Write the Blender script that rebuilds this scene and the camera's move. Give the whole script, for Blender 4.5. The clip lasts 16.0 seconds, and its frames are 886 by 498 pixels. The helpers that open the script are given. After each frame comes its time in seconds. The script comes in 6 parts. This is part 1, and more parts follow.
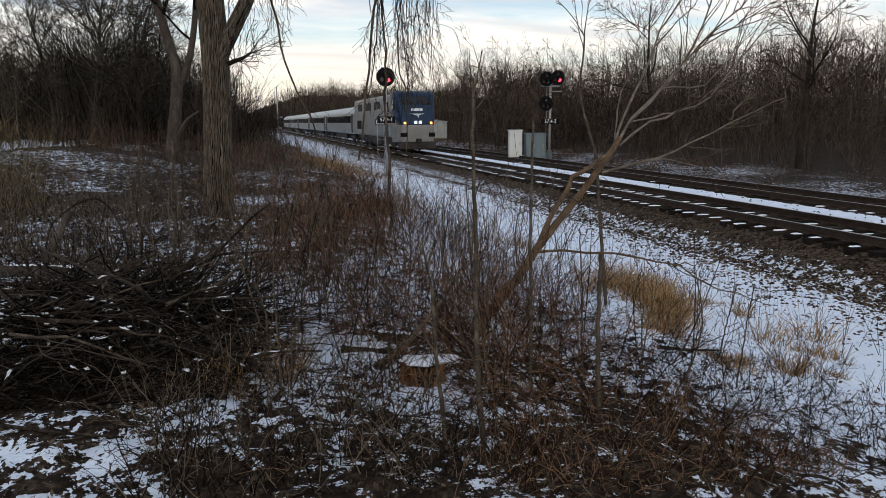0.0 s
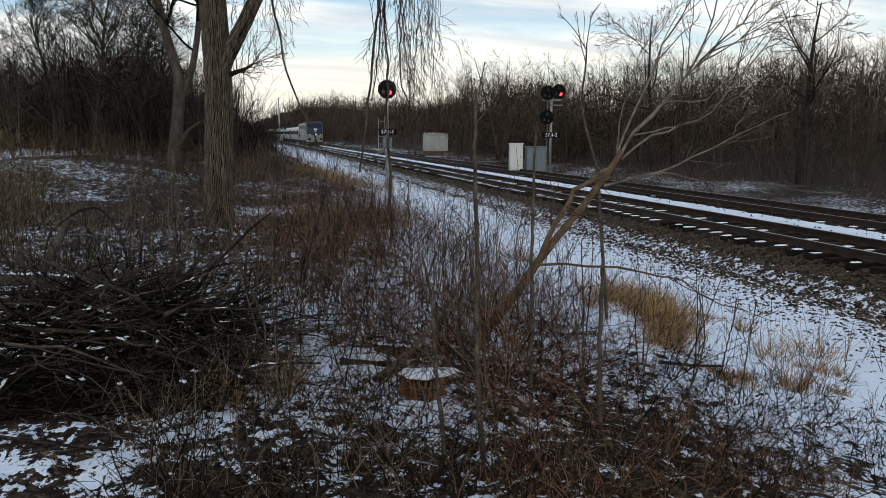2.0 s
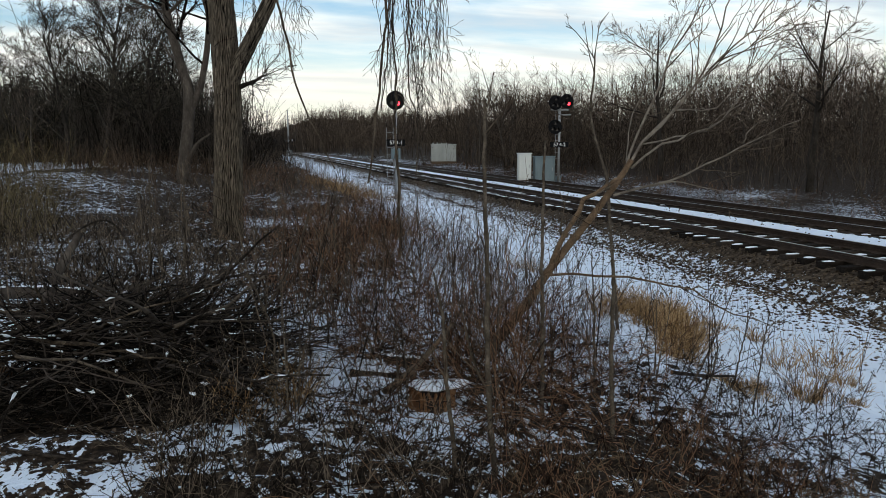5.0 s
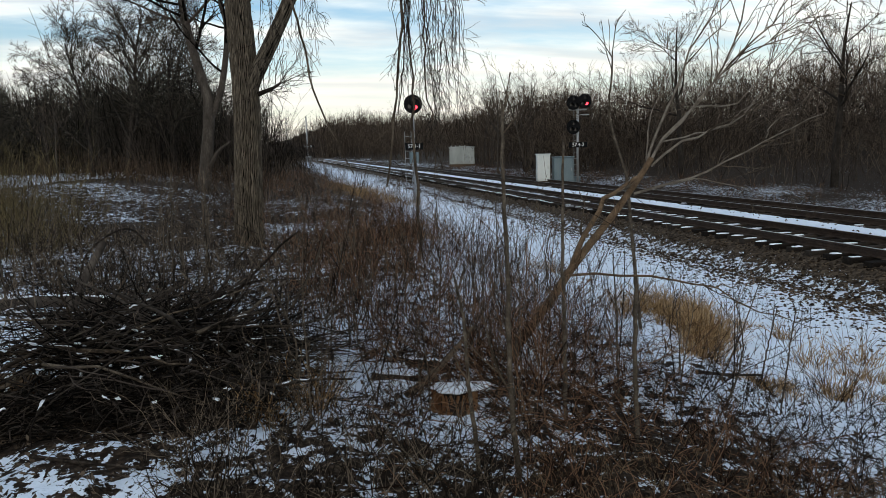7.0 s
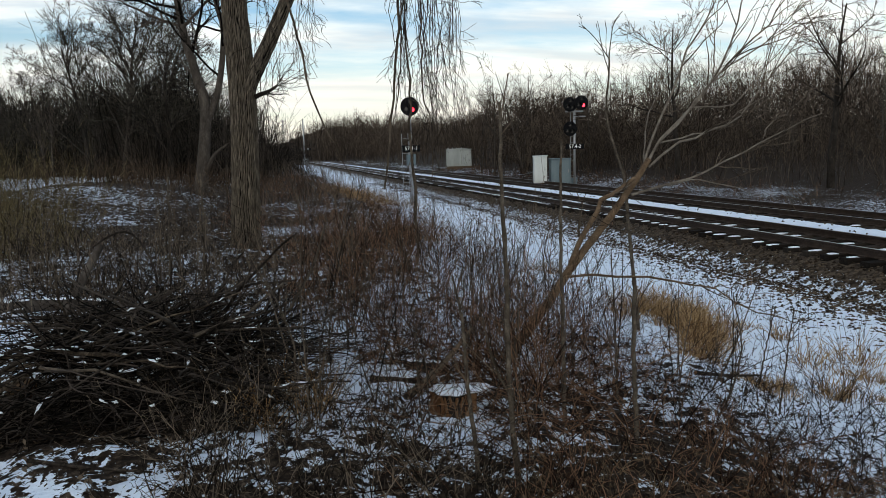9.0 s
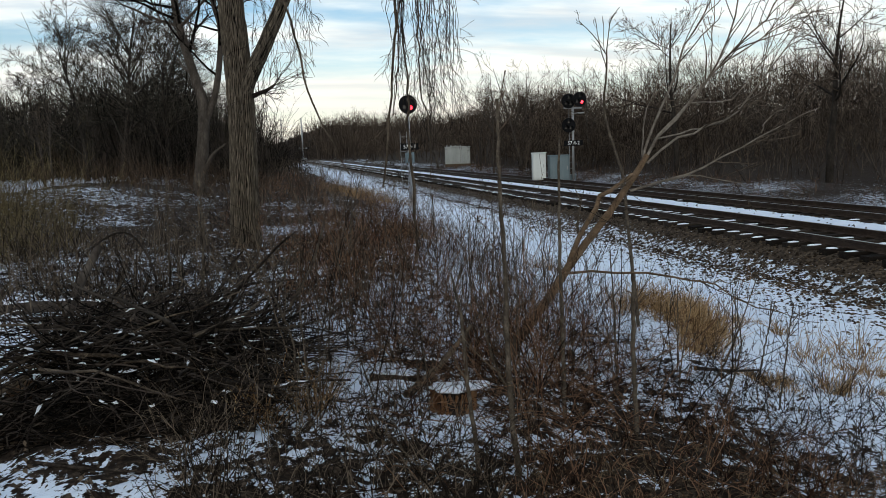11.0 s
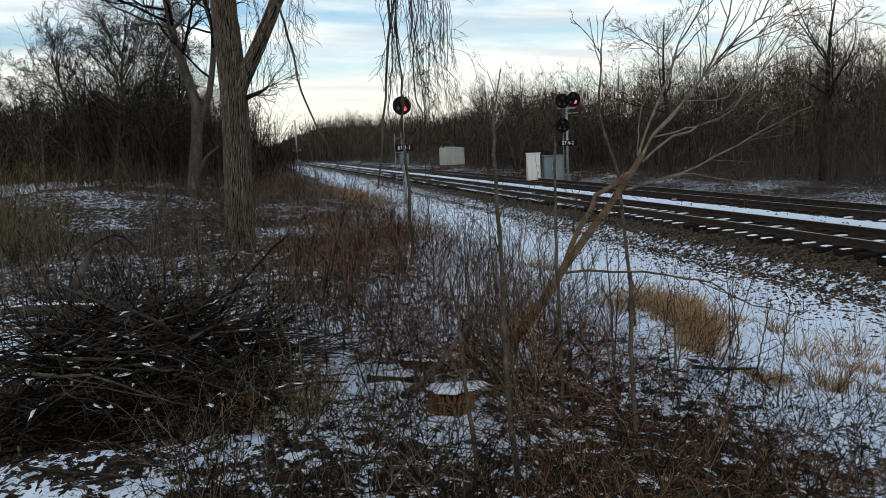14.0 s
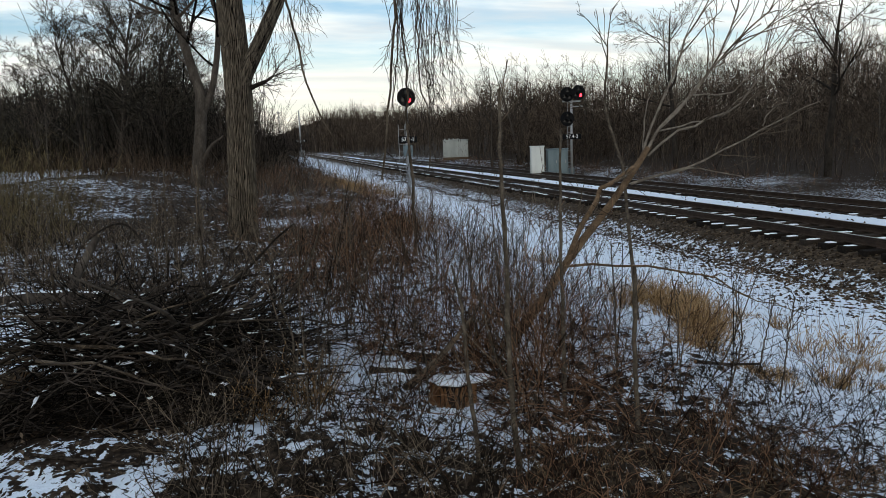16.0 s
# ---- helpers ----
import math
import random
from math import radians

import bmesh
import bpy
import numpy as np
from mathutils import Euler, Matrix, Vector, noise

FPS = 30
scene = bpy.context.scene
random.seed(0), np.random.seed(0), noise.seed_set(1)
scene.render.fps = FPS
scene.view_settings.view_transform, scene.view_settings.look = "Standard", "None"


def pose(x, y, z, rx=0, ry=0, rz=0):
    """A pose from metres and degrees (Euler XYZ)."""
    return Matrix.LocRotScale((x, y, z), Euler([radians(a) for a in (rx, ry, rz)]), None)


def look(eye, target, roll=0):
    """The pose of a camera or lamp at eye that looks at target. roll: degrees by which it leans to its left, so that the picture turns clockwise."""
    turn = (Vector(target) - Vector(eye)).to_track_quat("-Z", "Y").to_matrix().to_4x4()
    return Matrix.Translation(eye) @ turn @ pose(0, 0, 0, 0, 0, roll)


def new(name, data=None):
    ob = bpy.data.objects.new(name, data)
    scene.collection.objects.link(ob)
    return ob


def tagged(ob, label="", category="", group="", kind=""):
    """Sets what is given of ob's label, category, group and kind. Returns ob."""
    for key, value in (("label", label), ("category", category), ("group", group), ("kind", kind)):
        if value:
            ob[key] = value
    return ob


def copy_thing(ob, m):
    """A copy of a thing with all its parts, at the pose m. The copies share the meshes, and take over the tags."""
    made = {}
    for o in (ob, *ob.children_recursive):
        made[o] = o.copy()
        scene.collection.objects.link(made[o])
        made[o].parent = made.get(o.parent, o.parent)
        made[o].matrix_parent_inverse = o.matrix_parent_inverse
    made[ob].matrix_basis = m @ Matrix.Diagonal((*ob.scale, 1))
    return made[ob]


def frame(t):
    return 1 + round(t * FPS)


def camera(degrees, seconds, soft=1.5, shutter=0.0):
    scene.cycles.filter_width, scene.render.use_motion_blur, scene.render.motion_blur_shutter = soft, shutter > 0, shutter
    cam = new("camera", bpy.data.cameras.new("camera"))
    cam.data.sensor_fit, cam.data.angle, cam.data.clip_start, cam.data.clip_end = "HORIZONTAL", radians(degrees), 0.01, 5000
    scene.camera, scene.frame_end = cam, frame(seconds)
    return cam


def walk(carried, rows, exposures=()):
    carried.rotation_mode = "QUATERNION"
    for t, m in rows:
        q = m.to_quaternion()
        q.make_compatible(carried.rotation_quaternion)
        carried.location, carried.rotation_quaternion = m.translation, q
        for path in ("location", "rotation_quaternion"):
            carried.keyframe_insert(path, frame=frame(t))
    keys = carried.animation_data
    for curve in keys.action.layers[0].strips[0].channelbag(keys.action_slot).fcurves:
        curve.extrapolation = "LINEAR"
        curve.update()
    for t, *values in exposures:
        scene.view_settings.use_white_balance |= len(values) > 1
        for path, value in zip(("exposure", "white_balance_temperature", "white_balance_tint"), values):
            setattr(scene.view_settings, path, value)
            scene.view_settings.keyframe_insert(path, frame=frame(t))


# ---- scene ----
cam = camera(64.7, 16.0, soft=0.8)
PATH = [
    (0, (-0.021, -0.09, 2.225), (0.506, 1.805, 1.866), -0.4),
    (0.5, (-0.02, -0.069, 2.223), (0.511, 1.827, 1.876), -0.4),
    (1, (-0.016, -0.064, 2.22), (0.512, 1.835, 1.878), -0.2),
    (1.5, (-0.019, -0.067, 2.221), (0.511, 1.832, 1.888), 0.0),
    (2, (-0.017, -0.053, 2.217), (0.512, 1.848, 1.893), 0.1),
    (2.5, (-0.02, -0.054, 2.219), (0.511, 1.85, 1.912), 0.2),
    (3, (-0.021, -0.044, 2.215), (0.506, 1.863, 1.918), 0.3),
    (3.5, (-0.015, -0.031, 2.211), (0.518, 1.875, 1.921), 0.4),
    (4, (-0.015, -0.031, 2.217), (0.519, 1.875, 1.925), 0.2),
    (6.5, (-0.019, -0.027, 2.215), (0.436, 1.898, 1.921), -1.3),
    (7, (-0.011, -0.019, 2.209), (0.44, 1.908, 1.923), -1.6),
    (7.5, (-0.007, -0.017, 2.208), (0.445, 1.911, 1.925), -1.8),
    (8, (-0.013, -0.027, 2.21), (0.448, 1.899, 1.928), -1.9),
    (8.5, (-0.014, -0.021, 2.206), (0.441, 1.906, 1.926), -1.8),
    (9, (-0.016, -0.011, 2.204), (0.443, 1.915, 1.924), -1.8),
    (11.5, (-0.009, -0.011, 2.203), (0.45, 1.914, 1.916), -2.4),
    (12, (-0.012, -0.009, 2.201), (0.449, 1.917, 1.916), -2.5),
    (12.5, (-0.013, -0.01, 2.2), (0.455, 1.914, 1.918), -2.6),
    (13, (-0.011, -0.001, 2.196), (0.456, 1.923, 1.917), -2.6),
    (13.5, (-0.008, 0.009, 2.193), (0.462, 1.932, 1.914), -2.7),
    (14, (-0.013, 0.014, 2.194), (0.461, 1.937, 1.91), -2.7),
    (14.5, (-0.017, 0.022, 2.192), (0.456, 1.943, 1.904), -2.5),
    (15, (-0.02, 0.017, 2.193), (0.444, 1.94, 1.9), -2.3),
    (15.5, (-0.02, 0.025, 2.19), (0.446, 1.947, 1.893), -2.2),
    (16, (-0.02, 0.027, 2.189), (0.445, 1.948, 1.884), -2.1),
]
walk(cam, [(t, look(eye, target, roll)) for t, eye, target, roll in PATH],
     [(0.0, 0.12, 7000, 15), (2.0, 0.10, 6800, 11), (4.0, 0.11, 6700, 8), (16.0, 0.11, 6700, 8)])

# ---- world, sun, exposure ----
SUN_EL, SUN_ROT = radians(24), radians(200)


def make_world():
    w = bpy.data.worlds.new("sky")
    scene.world = w
    w.use_nodes = True
    nt = w.node_tree
    nt.nodes.clear()
    N, L = nt.nodes.new, nt.links.new
    out = N("ShaderNodeOutputWorld")
    bg = N("ShaderNodeBackground")
    sky = N("ShaderNodeTexSky")
    sky.sky_type, sky.sun_disc = "NISHITA", False
    sky.sun_elevation, sky.sun_rotation = SUN_EL, SUN_ROT
    sky.air_density, sky.dust_density, sky.ozone_density = 1.0, 0.6, 2.0
    tc = N("ShaderNodeTexCoord")
    sep = N("ShaderNodeSeparateXYZ")
    L(tc.outputs["Generated"], sep.inputs[0])
    # cloud layer: directions laid out on a flat sheet overhead
    lift = N("ShaderNodeMath")
    lift.operation = "ADD"
    lift.inputs[1].default_value = 0.10
    L(sep.outputs[2], lift.inputs[0])
    comb = N("ShaderNodeCombineXYZ")
    for i in (0, 1):
        d = N("ShaderNodeMath")
        d.operation = "DIVIDE"
        L(sep.outputs[i], d.inputs[0])
        L(lift.outputs[0], d.inputs[1])
        L(d.outputs[0], comb.inputs[i])
    mp = N("ShaderNodeMapping")
    mp.inputs["Rotation"].default_value = (0, 0, radians(12))
    mp.inputs["Scale"].default_value = (0.55, 1.0, 1)
    mp.inputs["Location"].default_value = (0.7, 0.35, 0)
    L(comb.outputs[0], mp.inputs[0])
    n1 = N("ShaderNodeTexNoise")
    n1.inputs["Scale"].default_value = 1.15
    n1.inputs["Detail"].default_value = 7
    n1.inputs["Roughness"].default_value = 0.55
    L(mp.outputs[0], n1.inputs["Vector"])
    cover = N("ShaderNodeValToRGB")
    cover.color_ramp.elements[0].position, cover.color_ramp.elements[1].position = 0.36, 0.60
    L(n1.outputs["Fac"], cover.inputs[0])
    n2 = N("ShaderNodeTexNoise")
    n2.inputs["Scale"].default_value = 1.9
    n2.inputs["Detail"].default_value = 5
    mp2 = N("ShaderNodeMapping")
    mp2.inputs["Scale"].default_value = (0.35, 1.1, 1)
    mp2.inputs["Location"].default_value = (3.1, 1.7, 0)
    L(comb.outputs[0], mp2.inputs[0])
    L(mp2.outputs[0], n2.inputs["Vector"])
    tone = N("ShaderNodeValToRGB")
    e = tone.color_ramp.elements
    e[0].position, e[0].color = 0.38, (0.60, 0.67, 0.74, 1)
    e[1].position, e[1].color = 0.58, (0.94, 0.975, 0.965, 1)
    L(n2.outputs["Fac"], tone.inputs[0])
    scale = N("ShaderNodeMix")
    scale.data_type, scale.blend_type = "RGBA", "MULTIPLY"
    scale.inputs["Factor"].default_value = 1
    L(sky.outputs[0], scale.inputs["A"])
    scale.inputs["B"].default_value = (0.085, 0.10, 0.102, 1)
    mix = N("ShaderNodeMix")
    mix.data_type = "RGBA"
    L(cover.outputs[0], mix.inputs["Factor"])
    L(scale.outputs["Result"], mix.inputs["A"])
    L(tone.outputs[0], mix.inputs["B"])
    # pale warm veil low over the horizon
    veil = N("ShaderNodeMapRange")
    veil.inputs["From Min"].default_value, veil.inputs["From Max"].default_value = 0.02, 0.17
    veil.inputs["To Min"].default_value, veil.inputs["To Max"].default_value = 0.9, 0.0
    L(sep.outputs[2], veil.inputs["Value"])
    mix2 = N("ShaderNodeMix")
    mix2.data_type = "RGBA"
    L(veil.outputs[0], mix2.inputs["Factor"])
    L(mix.outputs["Result"], mix2.inputs["A"])
    mix2.inputs["B"].default_value = (0.92, 0.86, 0.76, 1)
    # the dusk sky is dimmer and bluer overhead than along the horizon
    high = N("ShaderNodeMapRange")
    high.interpolation_type = "SMOOTHSTEP"
    high.inputs["From Min"].default_value, high.inputs["From Max"].default_value = 0.15, 0.75
    L(sep.outputs[2], high.inputs["Value"])
    dome = N("ShaderNodeMix")
    dome.data_type, dome.blend_type = "RGBA", "MULTIPLY"
    L(high.outputs[0], dome.inputs["Factor"])
    L(mix2.outputs["Result"], dome.inputs["A"])
    dome.inputs["B"].default_value = (0.72, 0.78, 0.88, 1)
    L(dome.outputs["Result"], bg.inputs[0])
    bg.inputs[1].default_value = 1.12
    L(bg.outputs[0], out.inputs[0])
    s = bpy.data.lights.new("sun", "SUN")
    s.energy, s.angle, s.color = 0.5, radians(30), (1.0, 0.88, 0.74)
    so = new("sun", s)
    so.rotation_euler = (radians(90) - SUN_EL, 0, math.pi - SUN_ROT)


make_world()

# ---- materials ----


def material(name, tones, rough=0.8, metal=0.0, scale=6.0, stretch=(1, 1, 1), bump=0.3, fine=40.0, island=0.0, objrand=0.0, emit=0.0, spec=0.3, depth=0.02):
    """Tones: two or three colours mixed by a coarse and a fine grain; island / objrand: how much each piece differs."""
    m = bpy.data.materials.new(name)
    m.use_nodes = True
    nt = m.node_tree
    N, L = nt.nodes.new, nt.links.new
    b = nt.nodes["Principled BSDF"]
    b.inputs["Roughness"].default_value = rough
    b.inputs["Metallic"].default_value = metal
    b.inputs["Specular IOR Level"].default_value = spec
    tc = N("ShaderNodeTexCoord")
    mp = N("ShaderNodeMapping")
    mp.inputs["Scale"].default_value = stretch
    L(tc.outputs["Object"], mp.inputs[0])
    n1 = N("ShaderNodeTexNoise")
    n1.inputs["Scale"].default_value, n1.inputs["Detail"].default_value = scale, 4
    n2 = N("ShaderNodeTexNoise")
    n2.inputs["Scale"].default_value, n2.inputs["Detail"].default_value = fine, 3
    for n in (n1, n2):
        L(mp.outputs[0], n.inputs["Vector"])
    add = N("ShaderNodeMath")
    add.operation = "MULTIPLY_ADD"
    L(n2.outputs["Fac"], add.inputs[0])
    add.inputs[1].default_value = 0.4
    sc = N("ShaderNodeMath")
    sc.operation = "MULTIPLY"
    L(n1.outputs["Fac"], sc.inputs[0])
    sc.inputs[1].default_value = 0.6
    L(sc.outputs[0], add.inputs[2])
    fac = add
    for amount, kind in ((island, "geo"), (objrand, "obj")):
        if amount:
            src = N("ShaderNodeNewGeometry").outputs["Random Per Island"] if kind == "geo" else N("ShaderNodeObjectInfo").outputs["Random"]
            c = N("ShaderNodeMath")
            c.operation = "MULTIPLY_ADD"
            L(src, c.inputs[0])
            c.inputs[1].default_value = amount
            L(fac.outputs[0], c.inputs[2])
            s = N("ShaderNodeMath")
            s.operation = "SUBTRACT"
            L(c.outputs[0], s.inputs[0])
            s.inputs[1].default_value = amount / 2
            fac = s
    ramp = N("ShaderNodeValToRGB")
    el = ramp.color_ramp.elements
    while len(el) < len(tones):
        el.new(0.5)
    for i, c in enumerate(tones):
        el[i].position = 0.28 + 0.44 * i / max(1, len(tones) - 1)
        el[i].color = (*c, 1)
    L(fac.outputs[0], ramp.inputs[0])
    L(ramp.outputs[0], b.inputs["Base Color"])
    if bump:
        bp = N("ShaderNodeBump")
        bp.inputs["Strength"].default_value = bump
        bp.inputs["Distance"].default_value = depth
        L(add.outputs[0], bp.inputs["Height"])
        L(bp.outputs[0], b.inputs["Normal"])
    if emit:
        b.inputs["Emission Color"].default_value = (*tones[0], 1)
        b.inputs["Emission Strength"].default_value = emit
    return m


BARK = material("furrowed_bark", [(0.017, 0.0135, 0.010), (0.06, 0.049, 0.037), (0.145, 0.12, 0.092)], 0.9, scale=22, stretch=(1, 1, 0.16), bump=1.0, fine=45, depth=0.03, spec=0.05)


def shade_furrows(m):
    """Grey bark plates, furrow shade put into the colour by the trunk's built relief."""
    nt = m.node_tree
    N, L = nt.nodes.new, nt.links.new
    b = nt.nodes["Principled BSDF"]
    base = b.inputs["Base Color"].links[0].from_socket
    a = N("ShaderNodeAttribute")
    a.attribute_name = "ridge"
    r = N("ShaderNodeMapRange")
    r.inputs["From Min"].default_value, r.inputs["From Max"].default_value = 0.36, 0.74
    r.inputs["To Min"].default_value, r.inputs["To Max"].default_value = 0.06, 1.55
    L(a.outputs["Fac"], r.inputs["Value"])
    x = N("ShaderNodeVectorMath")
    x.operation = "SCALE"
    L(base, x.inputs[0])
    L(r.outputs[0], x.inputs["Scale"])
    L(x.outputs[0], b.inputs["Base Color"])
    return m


BARK = shade_furrows(BARK)
LOGBARK = material("dark_log_bark", [(0.008, 0.0062, 0.005), (0.032, 0.0255, 0.02), (0.10, 0.082, 0.066)], 0.9, scale=14, bump=0.7, fine=45, spec=0.05)
OLIVE = material("olive_twigs", [(0.03, 0.023, 0.011), (0.10, 0.078, 0.038), (0.22, 0.175, 0.095)], 0.9, scale=3, bump=0, island=0.7, spec=0.05)
BARK_GREY = material("grey_bark", [(0.022, 0.018, 0.015), (0.06, 0.05, 0.042), (0.12, 0.1, 0.083)], 0.9, scale=5, stretch=(1, 1, 0.4), bump=0.5, fine=30, spec=0.05)
BARK_TAN = material("tan_bark", [(0.042, 0.028, 0.017), (0.12, 0.08, 0.05), (0.23, 0.16, 0.105)], 0.85, scale=8, bump=0.4, fine=60, spec=0.05)
LIMB = material("pale_grey_bark", [(0.05, 0.041, 0.033), (0.145, 0.122, 0.099), (0.27, 0.235, 0.195)], 0.85, scale=10, bump=0.3, fine=70, spec=0.05)
SAPLING = material("sapling_bark", [(0.022, 0.0175, 0.013), (0.074, 0.059, 0.045), (0.185, 0.152, 0.118)], 0.85, scale=14, bump=0.5, fine=90, spec=0.05)
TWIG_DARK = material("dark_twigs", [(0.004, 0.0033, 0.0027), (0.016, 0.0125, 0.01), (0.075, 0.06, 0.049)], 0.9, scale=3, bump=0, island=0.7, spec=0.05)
# near-black colour for the brush pile's inside and the stump's core
PILE = material("near_black_wood", [(0.004, 0.0033, 0.0027), (0.014, 0.0112, 0.0092), (0.07, 0.056, 0.047)], 0.9, scale=3, bump=0, island=0.7, spec=0.05)
TWIG_BROWN = material("brown_twigs", [(0.007, 0.0054, 0.004), (0.033, 0.0245, 0.0178), (0.18, 0.14, 0.102)], 0.9, scale=3, bump=0, island=0.7, spec=0.05)
TWIG_RED = material("red_brown_twigs", [(0.011, 0.0054, 0.0035), (0.06, 0.031, 0.019), (0.24, 0.142, 0.086)], 0.9, scale=3, bump=0, island=0.7, spec=0.05)
TWIG_GREY = material("grey_twigs", [(0.016, 0.012, 0.009), (0.054, 0.041, 0.03), (0.15, 0.118, 0.088)], 0.9, scale=3, bump=0, island=0.7, spec=0.05)
WOODS = material("far_twigs", [(0.018, 0.013, 0.0096), (0.063, 0.0465, 0.035), (0.15, 0.117, 0.09)], 0.95, scale=1, bump=0, island=0.6, spec=0.05)
WOODS_GREY = material("grey_far_twigs", [(0.011, 0.0096, 0.0074), (0.038, 0.033, 0.0255), (0.10, 0.086, 0.068)], 0.95, scale=1, bump=0, island=0.6, spec=0.05)
MATTED = material("matted_dead_grass", [(0.024, 0.016, 0.01), (0.085, 0.06, 0.037), (0.22, 0.16, 0.10)], 0.85, scale=4, bump=0, island=0.7, spec=0.05)
FIELD = material("field_scrub_twigs", [(0.009, 0.0066, 0.005), (0.04, 0.027, 0.019), (0.15, 0.105, 0.072)], 0.9, scale=0.35, bump=0, island=0.5, spec=0.05)
BARK_DARK = material("dark_bark", [(0.011, 0.009, 0.0075), (0.03, 0.025, 0.021), (0.065, 0.054, 0.045)], 0.9, scale=5, stretch=(1, 1, 0.4), bump=0.5, fine=30, spec=0.05)
GRASS = material("dry_grass", [(0.11, 0.062, 0.026), (0.31, 0.188, 0.088), (0.53, 0.36, 0.195)], 0.8, scale=4, bump=0, island=0.7, spec=0.05)
LEAF = material("dead_leaves", [(0.014, 0.0095, 0.007), (0.042, 0.03, 0.021), (0.12, 0.09, 0.064)], 0.85, scale=5, bump=0.2, island=0.8, spec=0.05)
SNOW = material("snow", [(0.78, 0.83, 0.90), (0.86, 0.89, 0.94)], 0.6, scale=8, bump=0.25, fine=60, spec=0.2)
STONE = material("ballast_stone", [(0.021, 0.0142, 0.0093), (0.056, 0.0395, 0.0265), (0.115, 0.085, 0.059)], 0.9, scale=12, bump=0.3, fine=60, island=0.7, spec=0.05)
TIE = material("creosoted_wood", [(0.01, 0.008, 0.0065), (0.026, 0.021, 0.017), (0.05, 0.04, 0.032)], 0.85, scale=5, stretch=(0.4, 3, 3), bump=0.4, objrand=0.4, spec=0.05)
RAIL = material("rusty_rail_steel", [(0.016, 0.0095, 0.007), (0.04, 0.025, 0.017), (0.075, 0.05, 0.035)], 0.6, 0.3, scale=6, bump=0.1)
RAILTOP = material("polished_rail_top", [(0.25, 0.25, 0.26), (0.38, 0.38, 0.39)], 0.28, 0.9, scale=5, stretch=(1, .2, 1), bump=0)
GALV = material("galvanised_steel", [(0.24, 0.245, 0.25), (0.38, 0.385, 0.39)], 0.5, 0.5, scale=3, bump=0.08)
BLACK = material("matt_black_paint", [(0.005, 0.005, 0.006), (0.012, 0.012, 0.013)], 0.8, scale=4, bump=0.05, spec=0.08)
CABWHITE = material("weathered_white_cabinet", [(0.50, 0.53, 0.52), (0.62, 0.64, 0.62), (0.7, 0.72, 0.7)], 0.6, 0.1, scale=2, stretch=(1, 1, .3), bump=0.1)
CABBLUE = material("blue_grey_cabinet", [(0.09, 0.125, 0.145), (0.14, 0.185, 0.205), (0.19, 0.24, 0.26)], 0.55, 0.2, scale=2, stretch=(1, 1, .3), bump=0.1)
HUT = material("ribbed_white_metal", [(0.24, 0.255, 0.24), (0.37, 0.39, 0.37), (0.5, 0.52, 0.5)], 0.6, 0.1, scale=1.2, stretch=(1, 1, .3), bump=0.1)
SIGNTEXT = material("white_sign_letters", [(0.75, 0.75, 0.73), (0.8, 0.8, 0.78)], 0.5, bump=0)
REDLIT = material("lit_red_lens", [(1.0, 0.03, 0.05), (1.0, 0.05, 0.07)], 0.3, bump=0, emit=6.0)
DARKLENS = material("unlit_lens", [(0.01, 0.01, 0.012), (0.03, 0.03, 0.03)], 0.1, bump=0, spec=0.6)
AMBER = material("lit_headlight", [(1, 0.38, 0.08), (1, 0.45, 0.12)], 0.3, bump=0, emit=2.2)
PALELAMP = material("lit_marker_lamp", [(0.85, 0.9, 1.0), (0.9, 0.95, 1.0)], 0.3, bump=0, emit=0.4)
SILVER = material("silver_train_paint", [(0.17, 0.165, 0.155), (0.25, 0.242, 0.23), (0.31, 0.3, 0.285)], 0.5, 0.35, scale=1.2, stretch=(1, .5, 1), bump=0.05)
COACH = material("fluted_stainless_steel", [(0.22, 0.225, 0.215), (0.31, 0.315, 0.305), (0.38, 0.385, 0.375)], 0.42, 0.5, scale=1.5, stretch=(1, .3, 1), bump=0.05)
ROOFW = material("pale_coach_roof", [(0.42, 0.435, 0.435), (0.55, 0.565, 0.565)], 0.5, 0.2, scale=1.0, bump=0.05)
BLUE = material("deep_blue_paint", [(0.003, 0.015, 0.036), (0.005, 0.023, 0.056), (0.008, 0.034, 0.08)], 0.45, scale=1.5, bump=0.02, spec=0.3)
GLASS = material("dark_window_glass", [(0.008, 0.01, 0.013), (0.018, 0.022, 0.026)], 0.06, scale=2, bump=0, spec=0.8)
UNDER = material("grimy_underframe", [(0.012, 0.011, 0.01), (0.035, 0.03, 0.027), (0.06, 0.05, 0.045)], 0.8, 0.2, scale=4, bump=0.2)
WHITEPAINT = material("white_paint", [(0.7, 0.72, 0.74), (0.8, 0.81, 0.82)], 0.5, bump=0)
CUT = material("split_pale_wood", [(0.05, 0.024, 0.012), (0.17, 0.085, 0.04), (0.3, 0.17, 0.09)], 0.8, scale=10, stretch=(1, 1, .12), bump=0.6, fine=40, spec=0.05)


